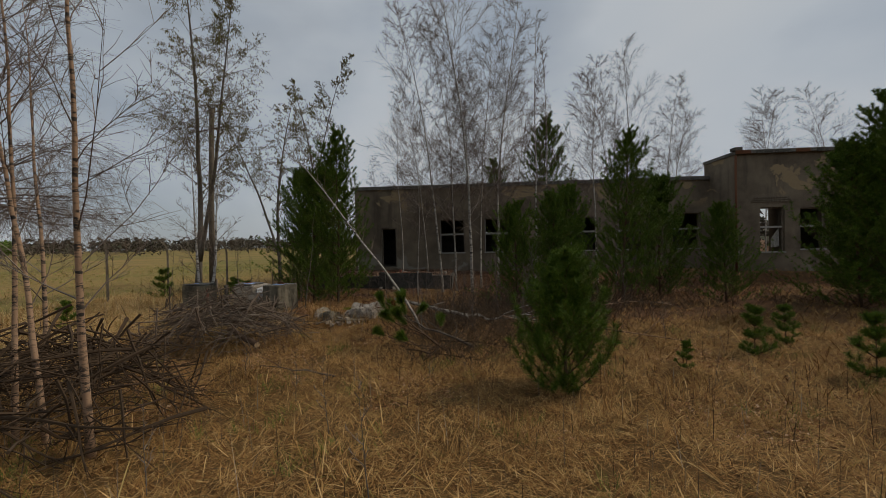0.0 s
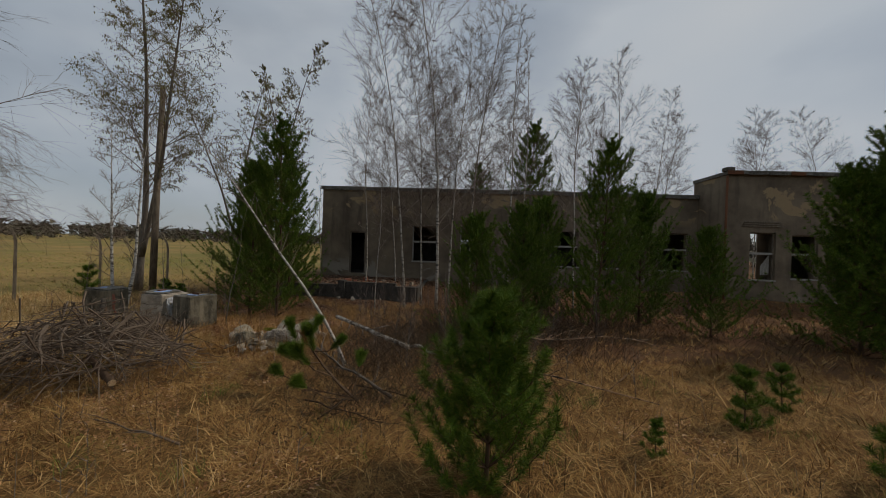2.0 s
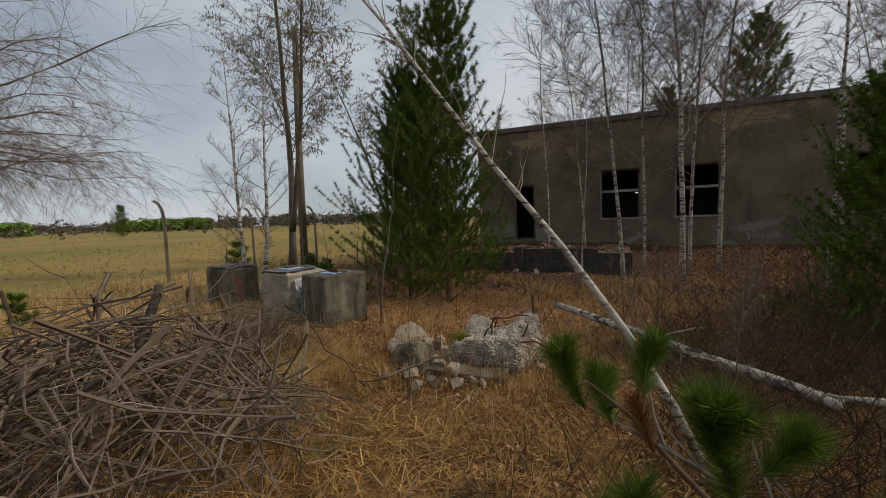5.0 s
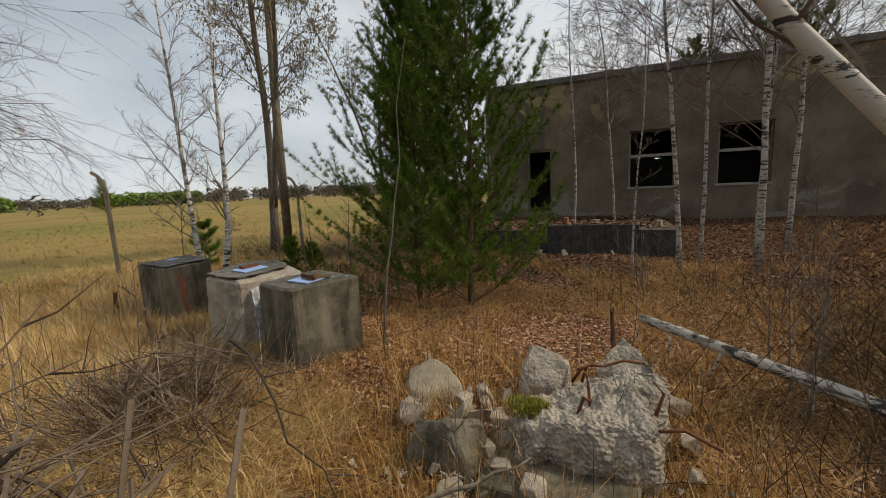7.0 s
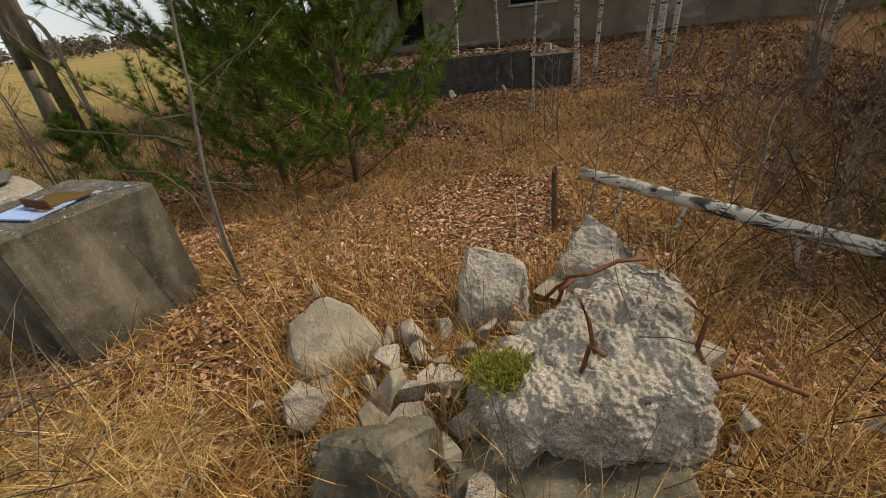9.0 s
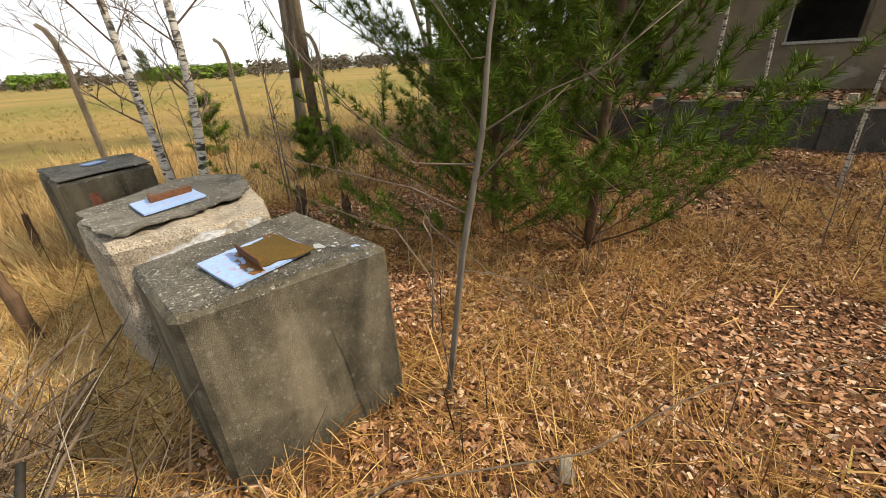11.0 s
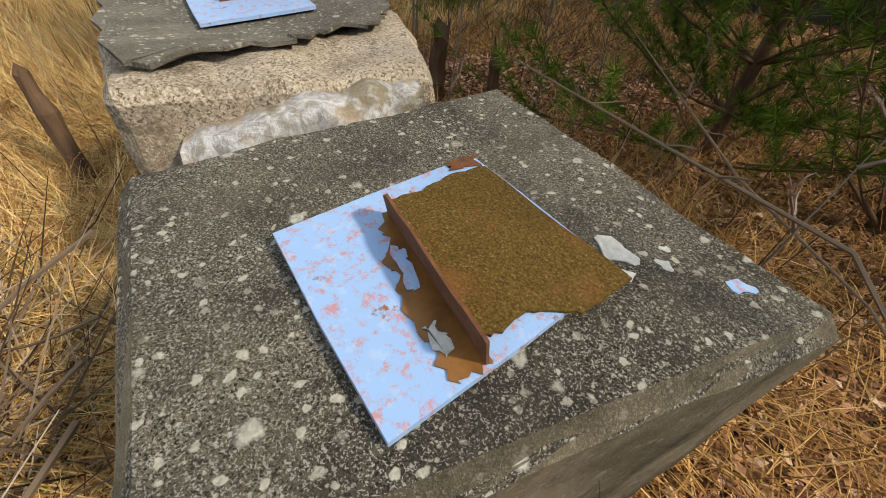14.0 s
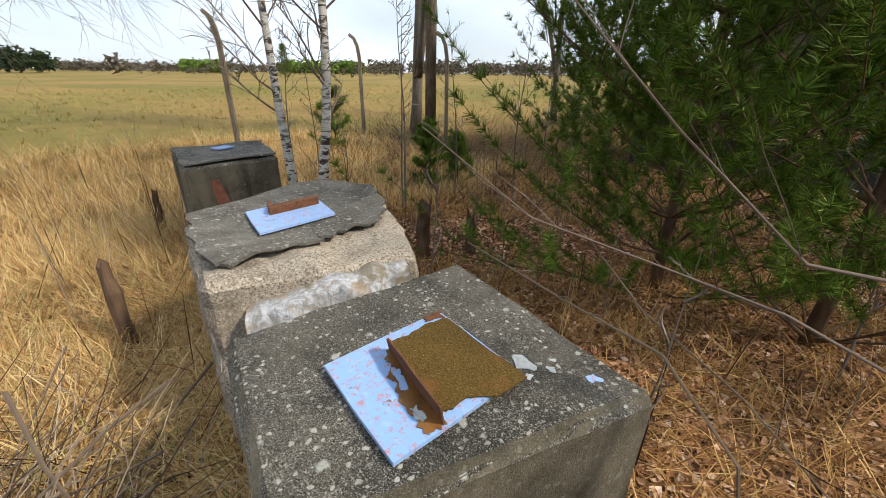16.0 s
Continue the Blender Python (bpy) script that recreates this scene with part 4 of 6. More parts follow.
def bare_tree(name, seed, h, r0, bark, label, limbs=24, subs=7, twigs=6, spread=0.26, start=0.25, droop=0.0, lean=(0, 0), catkins=0, fork=0, wob=0.05, twig_r=0.0035, steep=0.9):
    rr = random.Random(seed)
    e = tagged(new(name), label, "tree")
    wood, boughs, thin, cat = Geo(), Geo(), Geo(), Geo()
    stems = []
    for s in range(1 + fork):
        d = Vector((lean[0], lean[1], 1)) if s == 0 else Vector((rr.uniform(-0.35, 0.35), rr.uniform(-0.35, 0.35), 1))
        start_p = Vector((0, 0, -0.15)) if s == 0 else at(stems[0], rr.uniform(0.05, 0.25))[0]
        hh = h if s == 0 else h * rr.uniform(0.75, 0.95)
        pts = bend_path(start_p, d, hh, 14, wob, 0.02, rr)
        stems.append(pts)
        r1 = r0 if s == 0 else r0 * 0.7
        wood.tube(pts, [r1 * (1 - 0.93 * (i / 14) ** 0.85) * (1.25 if i == 0 else 1) for i in range(15)], 7)
        for k in range(limbs):
            f = start + (0.98 - start) * ((k + rr.random()) / limbs)
            p, dd = at(pts, f)
            a = rr.uniform(0, 6.283)
            ln = spread * h * (1.05 - f) ** 0.6 * rr.uniform(0.6, 1.15) * (0.55 + 0.45 * min(1, (f - start) * 5 + 0.3))
            dirn = Vector((math.cos(a), math.sin(a), steep * rr.uniform(0.6, 1.3)))
            lp = bend_path(p, dirn, ln, 5, 0.14, 0.05 - droop * 0.18, rr)
            lr = max(0.005, r1 * (1 - 0.9 * f) * 0.26)
            boughs.tube(lp, [lr * (1 - 0.8 * i / 5) for i in range(6)], 4, False)
            for j in range(subs):
                f2 = 0.22 + 0.78 * (j + rr.random()) / subs
                p2, d2 = at(lp, min(f2, 0.999))
                d3 = d2 + Vector((rr.uniform(-1, 1), rr.uniform(-1, 1), rr.uniform(-0.4, 0.8) - droop))
                l2 = ln * rr.uniform(0.22, 0.5) * (1.15 - 0.6 * f2)
                sp = bend_path(p2, d3, l2, 3, 0.2, 0.03 - droop * 0.35, rr)
                thin.tube(sp, [max(twig_r * 1.6, lr * 0.3), twig_r * 1.4, twig_r, twig_r * 0.6], 3, False)
                for t in range(twigs):
                    p4, d4 = at(sp, 0.15 + 0.85 * rr.random())
                    d5 = d4 + Vector((rr.uniform(-0.9, 0.9), rr.uniform(-0.9, 0.9), rr.uniform(-0.5, 0.6) - droop * 1.2))
                    l4 = l2 * rr.uniform(0.3, 0.75)
                    tp = bend_path(p4, d5, l4, 2, 0.25, -droop * 0.5, rr)
                    thin.tube(tp, [twig_r, twig_r * 0.8, twig_r * 0.45], 3, False)
                    for c in range(catkins):
                        q, _ = at(tp, 0.2 + 0.8 * rr.random())
                        s_ = rr.uniform(0.02, 0.05)
                        w = Vector((rr.uniform(-1, 1), rr.uniform(-1, 1), 0)).normalized() * s_ * 0.35
                        cat.quad(q + w, q - w, q - w * 0.6 - Vector((0, 0, s_ * 1.6)), q + w * 0.6 - Vector((rr.uniform(-0.02, 0.02), 0, s_ * 1.6)))
    part("trunk", wood, bark, e, "", True)
    tagged(part("branching", boughs, M_TWIG if bark is not M_BARK_DARK else bark, e), kind="stuff")
    tagged(part("twig_crown", thin, M_TWIG, e), kind="stuff")
    if catkins:
        tagged(part("young_foliage", cat, M_CATKIN, e, "small young leaves and catkins"), kind="stuff")
    return e


def pine(name, seed, h, label, r=None, spread=0.34, whorl=0.3, tufts=5, needles=13, nl=0.075, nw=0.0045, low=0.08, lean=(0, 0), br=6, vary=(0.35, 1.4), lift=0.05, bare=0.3, steep=0.25):
    rr = random.Random(seed)
    e = tagged(new(name), label, "pine")
    r = r or 0.016 * h
    wood, need = Geo(), Geo()
    pts = bend_path((0, 0, -0.12), (lean[0], lean[1], 1), h, 10, 0.03, 0.05, rr)
    wood.tube(pts, [r * (1 - 0.9 * i / 10) for i in range(11)], 7)

    def tuft(p, d, k):
        u = d.cross(Vector((0.3, 0.2, 0.93))).normalized()
        v = d.cross(u)
        for i in range(k):
            w = rr.uniform(0, 6.283)
            o = (u * math.cos(w) + v * math.sin(w)) * rr.uniform(0.5, 1.0) + d * rr.uniform(0.25, 1.0)
            o = o.normalized() * nl * rr.uniform(0.7, 1.15)
            s = o.cross(Vector((rr.uniform(-1, 1), rr.uniform(-1, 1), rr.uniform(-1, 1)))).normalized() * nw
            b = p - d * rr.uniform(0, 0.03)
            need.tri(b + s, b - s, b + o)

    n = max(4, int(h / whorl))
    for k in range(n):
        f = low + (0.99 - low) * (k / (n - 1)) ** 0.9
        p, dd = at(pts, f)
        ln0 = spread * h * (1.02 - f) ** 0.6 + 0.10
        a0 = rr.uniform(0, 6.283)
        for j in range(br):
            a = a0 + 6.283 * j / br + rr.uniform(-0.3, 0.3)
            ln = ln0 * rr.uniform(*vary)
            up = steep + 0.75 * f + rr.uniform(-0.25, 0.3)
            lp = bend_path(p, (math.cos(a), math.sin(a), up), ln, 5, 0.08, lift, rr)
            wood.tube(lp, [r * 0.3 * (1.05 - f) + 0.004, 0.006, 0.005, 0.004, 0.003, 0.002], 4, False)
            nodes = [(lp, 1.0)]
            for m in range(6 if ln > 0.5 else 3):
                q, d2 = at(lp, 0.2 + 0.75 * (m + rr.random()) / (6 if ln > 0.5 else 3))
                side = d2.cross(Vector((0, 0, 1))).normalized() * (1 if m % 2 else -1)
                sp = bend_path(q, d2 * 0.8 + side * 0.8 + Vector((0, 0, 0.2)), ln * rr.uniform(0.3, 0.5), 3, 0.12, 0.12, rr)
                wood.tube(sp, [0.004, 0.003, 0.003, 0.002], 3, False)
                nodes.append((sp, 0.8))
            for bp, wgt in nodes:
                for t in range(tufts):
                    ff = bare + (1 - bare) * (t + rr.random()) / tufts
                    q, d2 = at(bp, min(ff, 0.999))
                    tuft(q, d2, needles)
                tuft(bp[-1], (bp[-1] - bp[-2]).normalized(), needles + 6)
    tuft(pts[-1], (pts[-1] - pts[-2]).normalized(), needles * 2)
    part("trunk", wood, M_PINE_BARK, e, "", True)
    tagged(part("needle_crown", need, M_NEEDLE, e), kind="stuff")
    return e


def put(ob, x, y, rz=0, scale=1.0, dz=0.0, lean=0.0):
    ob.matrix_basis = pose(x, y, hz(x, y) + dz, lean, 0, rz) @ Matrix.Scale(scale, 4)
    return ob


def again(ob, x, y, rz=0, scale=1.0, group=""):
    m = pose(x, y, hz(x, y), 0, 0, rz)
    c = copy_thing(ob, m)
    c.matrix_basis = m @ Matrix.Scale(scale, 4)
    return c


def build_trees():
    # tall birches before and behind the building
    b1 = put(bare_tree("birch_tree", 11, 11.5, 0.052, M_BIRCH, "tall slender bare birch with white black-marked bark", 56, 10, 8, 0.31, 0.2, 0.08, twig_r=0.0028), 3.5, 20.3, scale=1.2)
    b2 = put(bare_tree("birch_tree", 12, 10.5, 0.042, M_BIRCH, "tall slender bare birch with white black-marked bark", 50, 10, 8, 0.29, 0.24, 0.08, twig_r=0.0028, lean=(-0.04, 0)), 2.35, 20.5, scale=1.15)
    b3 = put(bare_tree("birch_tree", 13, 9.0, 0.036, M_BIRCH, "thin bare young birch before the building", 26, 6, 6, 0.15, 0.3, 0.05, lean=(0.03, 0)), 0.3, 22.9, dz=0.1)
    again(b2, 2.85, 21.3, 70, 1.02)
    again(b1, 3.85, 21.7, 150, 0.92)
    again(b1, 4.6, 22.4, 210, 1.15)
    again(b2, 1.3, 24.4, 30, 0.85)
    again(b3, 5.9, 20.2, 40, 1.2)
    again(b3, 6.6, 21.5, 200, 1.2)
    again(b2, 8.1, 20.0, 260, 0.9)
    again(b3, 9.3, 21.6, 10, 0.9)
    again(b3, 1.5, 19.6, 100, 0.62)
    again(b3, -2.3, 24.6, 320, 0.62)
    spots = [(-1.5, 37.5, 0.8), (1.0, 38.5, 1.0), (3.0, 36.5, 1.15), (5.2, 39.0, 1.3), (6.8, 37.0, 1.2), (9.2, 39.5, 1.0), (11.5, 41, 0.95), (14.5, 37.5, 1.45), (16.5, 39, 1.55), (18.2, 38, 1.35), (20.5, 41, 1.2), (26, 38, 1.3), (29, 42, 1.3), (33, 40, 1.4), (-4.5, 39, 0.8), (31, 30, 1.2), (36, 33, 1.2)]
    for k, (x, y, s) in enumerate(spots):
        again((b1, b2)[k % 2], x, y, 53 * k, s)
    # big trees by the meadow fence
    t1 = put(bare_tree("tall_tree", 21, 14.5, 0.15, M_BARK, "tall bare forked tree with small young leaves", 40, 10, 8, 0.25, 0.26, 0.25, (0.10, 0.0), 2, 1, 0.05, 0.004), -8.9, 21.9)
    t2 = put(bare_tree("tall_tree", 22, 11.5, 0.11, M_BARK, "tall bare tree with small young leaves", 32, 8, 6, 0.22, 0.3, 0.15, (-0.1, 0), 3, 1, 0.06, 0.004), -7.6, 27.0)
    again(t2, -5.4, 26.5, 130, 0.98)
    # weeping tree reaching in over the meadow
    wb = put(bare_tree("weeping_birch", 25, 11.0, 0.13, M_BIRCH, "old birch with hanging bare twigs over the meadow", 36, 9, 7, 0.42, 0.14, 0.22, (0.05, 0.02), 0, 0, 0.06, 0.003, 0.75), -7.7, 12.9)
    rr = random.Random(26)
    g = Geo()
    for k in range(18):
        a = radians(rr.uniform(0, 66))
        reach = rr.uniform(1.8, 3.4)
        top = rr.uniform(2.3, 4.5)
        bough = [Vector((reach * f * math.cos(a), reach * f * math.sin(a), 3.0 + (top - 3.0) * math.sin(f * 2.2) + rr.uniform(-0.06, 0.06))) for f in (0.0, 0.2, 0.4, 0.6, 0.8, 1.0)]
        g.tube(bough, [0.02, 0.016, 0.012, 0.009, 0.006, 0.004], 4, False)
        for j in range(26):
            p, d = at(bough, rr.uniform(0.3, 0.999))
            drop = rr.uniform(0.5, 1.7)
            tw = bend_path(p, d * 0.35 + Vector((rr.uniform(-0.8, 0.8), rr.uniform(-0.8, 0.8), rr.uniform(-0.7, 0.5))), drop, 7, 0.3, -0.12, rr)
            g.tube(tw, [0.004, 0.0036, 0.003, 0.0026, 0.0022, 0.0018, 0.0014, 0.001], 3, False)
            for i in range(11):
                p2, d2 = at(tw, rr.uniform(0.2, 0.98))
                g.tube(bend_path(p2, d2 + Vector((rr.uniform(-1, 1), rr.uniform(-1, 1), 0.2)), rr.uniform(0.12, 0.45), 3, 0.3, -0.06, rr), [0.002, 0.0017, 0.0013, 0.0008], 3, False)
    tagged(part("twig_crown", g, M_TWIG, wb), kind="stuff")
    # young birches beside the brush heap
    y1 = put(bare_tree("young_birch", 31, 5.6, 0.036, M_BIRCH_YOUNG, "young bare birch with orange-brown bark", 17, 6, 5, 0.36, 0.22, 0.0, (0.06, 0.0), 0, 0, 0.05, 0.0022, 1.1), 0.52, 7.95)
    put(bare_tree("young_birch", 32, 5.2, 0.03, M_BIRCH_YOUNG, "young bare birch with orange-brown bark", 16, 6, 5, 0.33, 0.25, 0.0, (-0.12, 0.05), 0, 0, 0.05, 0.0022, 1.1), 0.02, 8.05)
    put(bare_tree("young_birch", 33, 5.4, 0.028, M_BIRCH_YOUNG, "young bare birch with orange-brown bark", 16, 6, 5, 0.3, 0.3, 0.0, (-0.05, 0.05), 0, 0, 0.05, 0.0022, 1.1), -0.38, 8.1)
    again(y1, -1.5, 9.3, 200, 0.95)
    # white birches behind the far blocks
    put(bare_tree("birch_tree", 41, 5.4, 0.05, M_BIRCH_WHITE, "slim white birch growing beside the concrete blocks", 24, 8, 6, 0.24, 0.2, 0.05, (-0.09, 0.0), 0, 0, 0.035, 0.0025), -4.45, 16.1)
    put(bare_tree("birch_tree", 42, 5.2, 0.058, M_BIRCH_WHITE, "slim white birch growing beside the concrete blocks", 24, 8, 6, 0.24, 0.2, 0.05, (0.12, 0.16), 0, 0, 0.05, 0.0025), -4.38, 16.25)
    # pines
    p_a = put(pine("pine_tree", 51, 4.5, "dense young pine with lush green needles", 0.045, 0.36, 0.23, 9, 34, 0.075, 0.0019, 0.02, br=7, vary=(0.4, 1.3), lift=0.07, bare=0.25), -1.45, 17.15, scale=0.92)
    p_c = put(pine("pine_tree", 57, 4.5, "dense dark young pine before the building", 0.05, 0.40, 0.27, 7, 22, 0.10, 0.004, 0.02, br=7, vary=(0.4, 1.3), lift=0.09, bare=0.25), 4.8, 16.1, 140, 0.62)
    p_b = put(pine("pine_tree", 52, 5.3, "taller thin pine with sparse upper branches", 0.042, 0.28, 0.3, 8, 30, 0.085, 0.0024, 0.03, br=6, vary=(0.35, 1.3), lift=0.11, bare=0.35, steep=0.35), -0.62, 17.0)
    put(pine("pine_tree", 53, 1.68, "small bushy green pine in dry grass", 0.026, 0.46, 0.18, 8, 26, 0.10, 0.0019, 0.03, br=6, vary=(0.6, 1.15), lift=0.16, bare=0.25, steep=0.4), 4.8, 9.95)
    again(p_c, -4.0, 22.6, 80, 1.15)
    again(p_b, -2.2, 21.2, 200, 1.05)
    again(p_b, 7.9, 16.9, 10, 0.92)
    again(p_c, 6.6, 18.6, 220, 0.8)
    again(p_c, 6.1, 17.2, 20, 0.7)
    again(p_c, 9.6, 18.4, 320, 0.85)
    again(p_c, 10.8, 17.0, 70, 0.6)
    again(p_c, 13.3, 15.8, 30, 0.9)
    again(p_b, 13.4, 15.1, 120, 0.98)
    again(p_c, 14.6, 16.4, 130, 1.0)
    again(p_c, 16.6, 18.5, 250, 1.1)
    again(p_b, 8.6, 36.5, 60, 2.1)
    again(p_b, 5.2, 35.9, 160, 1.5)
    s1 = put(pine("pine_seedling", 54, 0.78, "little green pine seedling in dry grass", 0.012, 0.25, 0.2, 5, 20, 0.085, 0.0018, 0.2, br=5), 8.0, 11.5)
    again(s1, 8.85, 12.05, 70, 0.85)
    again(s1, 8.7, 10.35, 150, 1.1)
    again(s1, 6.5, 10.5, 200, 0.5)
    again(s1, -7.9, 18.8, 190, 1.5)
    again(s1, -4.5, 17.9, 20, 1.0)
    again(s1, -4.3, 18.3, 120, 0.9)
    again(s1, -5.6, 13.2, 120, 0.9)
    again(s1, -5.0, 18.5, 120, 1.0)
    again(s1, -4.75, 18.75, 20, 0.85)



build_trees()


# ---- fences, poles, logs, dead wood ----
def fence_post(x, y, turn, h=2.0):
    e = tagged(new("fence_post"), "old concrete fence post with a bent-over top", "fence post", "posts along the meadow")
    g = Geo()
    pts = [(0, 0, -0.3), (0, 0, h * 0.55), (0, 0, h * 0.82), (-0.04, 0, h * 0.93), (-0.12, 0, h), (-0.24, 0, h * 1.035)]
    g.tube(pts, [0.055, 0.05, 0.048, 0.046, 0.044, 0.04], 4)
    part("post", g, M_WOOD, e)
    e.matrix_basis = pose(x, y, hz(x, y), 0, 0, turn)
    return e


fp = fence_post(-8.6, 17.2, 20, 2.15)
for x, y, a in ((-9.0, 20.3, 15), (-6.7, 20.7, 10), (-5.2, 23.6, 10)):
    copy_thing(fp, pose(x, y, hz(x, y), 0, 0, a))


def wooden_pole():
    g = Geo()
    g.tube([(-7.85, 21.4, -0.4), (-7.8, 21.4, 3.5), (-7.62, 21.35, 7.55)], [0.13, 0.12, 0.095], 10)
    tagged(part("utility_pole", g, M_WOOD, None, "", True), "tall weathered grey wooden pole without wires", "pole")


wooden_pole()


def dead_branch(rr, ln, r, n=5, wob=0.22):
    """One stick lying along x from its own origin, with a few side shoots."""
    g = Geo()
    pts = bend_path((-ln / 2, 0, 0), (1, 0, 0), ln, n, wob, 0.0, rr)
    g.tube(pts, [r * (1 - 0.75 * i / n) for i in range(n + 1)], 5)
    for _ in range(rr.randint(1, 4)):
        p, d = at(pts, rr.uniform(0.3, 0.95))
        sp = bend_path(p, d + Vector((0, rr.uniform(-0.9, 0.9), rr.uniform(-0.6, 0.6))), ln * rr.uniform(0.15, 0.4), 3, 0.2, 0, rr)
        g.tube(sp, [r * 0.45, r * 0.35, r * 0.25, r * 0.12], 4, False)
    return g


def brush_heap(cx, cy, rx, ry, h, count, seed, label, size=1.0, wood=None):
    e = tagged(new("brush_heap"), label, "brush pile")
    rr = random.Random(seed)
    kinds = []
    for k in range(9):
        g = dead_branch(rr, rr.uniform(0.7, 1.45), rr.uniform(0.007, 0.0165) * size * (1 if k < 7 else 1.7))
        kinds.append(g.mesh("branch", wood or M_STICK))
    for k in range(count):
        while True:
            u, v = rr.uniform(-1, 1), rr.uniform(-1, 1)
            if u * u + v * v < 1:
                break
        x, y = cx + u * rx, cy + v * ry
        top = h * (1 - (u * u + v * v)) ** 0.6
        z = hz(x, y) + 0.03 + top * (1 - rr.random() ** 2.0 * 0.6)
        slope = math.degrees(math.atan2(h, max(rx, ry))) * (u * u + v * v) ** 0.5
        out = math.degrees(math.atan2(v * ry, u * rx))
        turn = out + rr.gauss(0, 75)
        ob = new("branch", kinds[k % 9])
        ob.parent = e
        ob.matrix_basis = pose(x, y, z, rr.uniform(-20, 20), slope * 1.1 + rr.gauss(0, 20), turn) @ Matrix.Scale(rr.uniform(0.6, 1.1), 4)
    g = Geo()
    for k in range(int(count * 2.6)):
        u, v = rr.gauss(0, 0.5), rr.gauss(0, 0.5)
        q = min(1.0, u * u + v * v)
        x, y = cx + u * rx, cy + v * ry
        z = hz(x, y) + 0.02 + h * (1 - q) ** 0.6 * rr.uniform(0.3, 1.04)
        a = rr.uniform(0, 6.28)
        pts = bend_path((x, y, z), (math.cos(a), math.sin(a), rr.uniform(-0.35, 0.5)), rr.uniform(0.2, 0.6), 3, 0.25, -0.04, rr)
        r = rr.uniform(0.002, 0.0048)
        g.tube(pts, [r, r * 0.8, r * 0.6, r * 0.3], 3, False)
    tagged(part("twig_mass", g, wood or M_STICK, e), kind="stuff")
    return e


def cut_log(p0, p1, r0, r1, mat, label, name="log"):
    e = tagged(new(name), label, "log")
    g = Geo()
    a, b = Vector(p0), Vector(p1)
    n = 8
    rr = random.Random(int(p0[0] * 100))
    pts = [a.lerp(b, i / n) + Vector((rr.uniform(-1, 1), rr.uniform(-1, 1), rr.uniform(-1, 1))) * r0 * 0.25 for i in range(n + 1)]
    g.tube(pts, [r0 + (r1 - r0) * i / n for i in range(n + 1)], 10)
    part("trunk", g, mat, e, "", True)
    d = (pts[0] - pts[1]).normalized()
    g = Geo()
    g.tube([pts[0], pts[0] + d * 0.004], [r0 * 0.93, r0 * 0.9], 10)
    part("cut_end", g, M_WOOD_FRESH, e, "pale sawn end")
    return e, pts


brush_heap(-0.95, 11.95, 1.5, 0.95, 0.84, 300, 61, "large heap of dead grey-brown branches on dry grass")
brush_heap(-0.65, 8.45, 1.6, 1.35, 0.85, 300, 62, "low heap of dark dead branches around young birches", 0.9, M_BRUSH)
brush_heap(-1.75, 13.85, 0.7, 0.34, 0.3, 46, 63, "tangle of thin dead twigs before the concrete blocks", 0.4)
cut_log((0.05, 11.25, -0.12), (-0.75, 11.75, 0.05), 0.05, 0.045, M_PINE_BARK, "short sawn log sticking out of the brush heap")
cut_log((-1.05, 12.15, 0.25), (-1.3, 12.5, 0.75), 0.045, 0.03, M_BARK_DARK, "dark log leaning in the brush heap")

# fallen birch with its sawn end
log, log_pts = cut_log((1.39, 16.08, -0.03), (3.5, 13.85, -0.12), 0.043, 0.046, M_BIRCH, "fallen white birch trunk with a sawn end", "fallen_birch")
for k, (f, dx, dy, dz) in enumerate(((0.1, -0.06, -0.12, -0.26), (0.24, -0.1, -0.06, -0.27), (0.42, 0.02, -0.04, -0.27), (0.52, 0.35, 0.2, 0.1), (0.62, -0.06, -0.1, -0.28), (0.75, -0.3, -0.1, 0.1), (0.9, 0.3, -0.3, 0.05))):
    p, _ = at(log_pts, f)
    g = Geo()
    g.tube([p, p + Vector((dx, dy, dz)) * 0.5, p + Vector((dx * 1.1, dy, dz * 0.9))], [0.016, 0.012, 0.006], 5)
    part("branch_stub", g, M_BIRCH, log, "", True)


def bent_birch():
    e = tagged(new("bent_birch"), "thin white birch leaning far over", "tree")
    g = Geo()
    pts = [Vector(p) for p in ((2.62, 12.98, -0.35), (2.42, 13.0, 0.08), (2.17, 13.02, 0.5), (1.80, 13.04, 1.02), (1.38, 13.06, 1.54), (0.97, 13.06, 2.10), (0.56, 13.07, 2.66), (0.16, 13.1, 3.15), (-0.3, 13.15, 3.55))]
    g.tube(pts, [0.029, 0.027, 0.024, 0.021, 0.018, 0.015, 0.012, 0.009, 0.005], 8)
    part("trunk", g, M_BIRCH, e, "", True)
    rr = random.Random(4)
    g = Geo()
    for k in range(44):
        p, d = at(pts, rr.uniform(0.45, 0.99))
        sp = bend_path(p, d + Vector((rr.uniform(-1, 1), rr.uniform(-1, 1), rr.uniform(-0.3, 1.0))), rr.uniform(0.25, 0.8), 4, 0.2, -0.02, rr)
        g.tube(sp, [0.005, 0.004, 0.003, 0.002, 0.001], 3, False)
    tagged(part("twig_crown", g, M_TWIG, e), kind="stuff")


bent_birch()


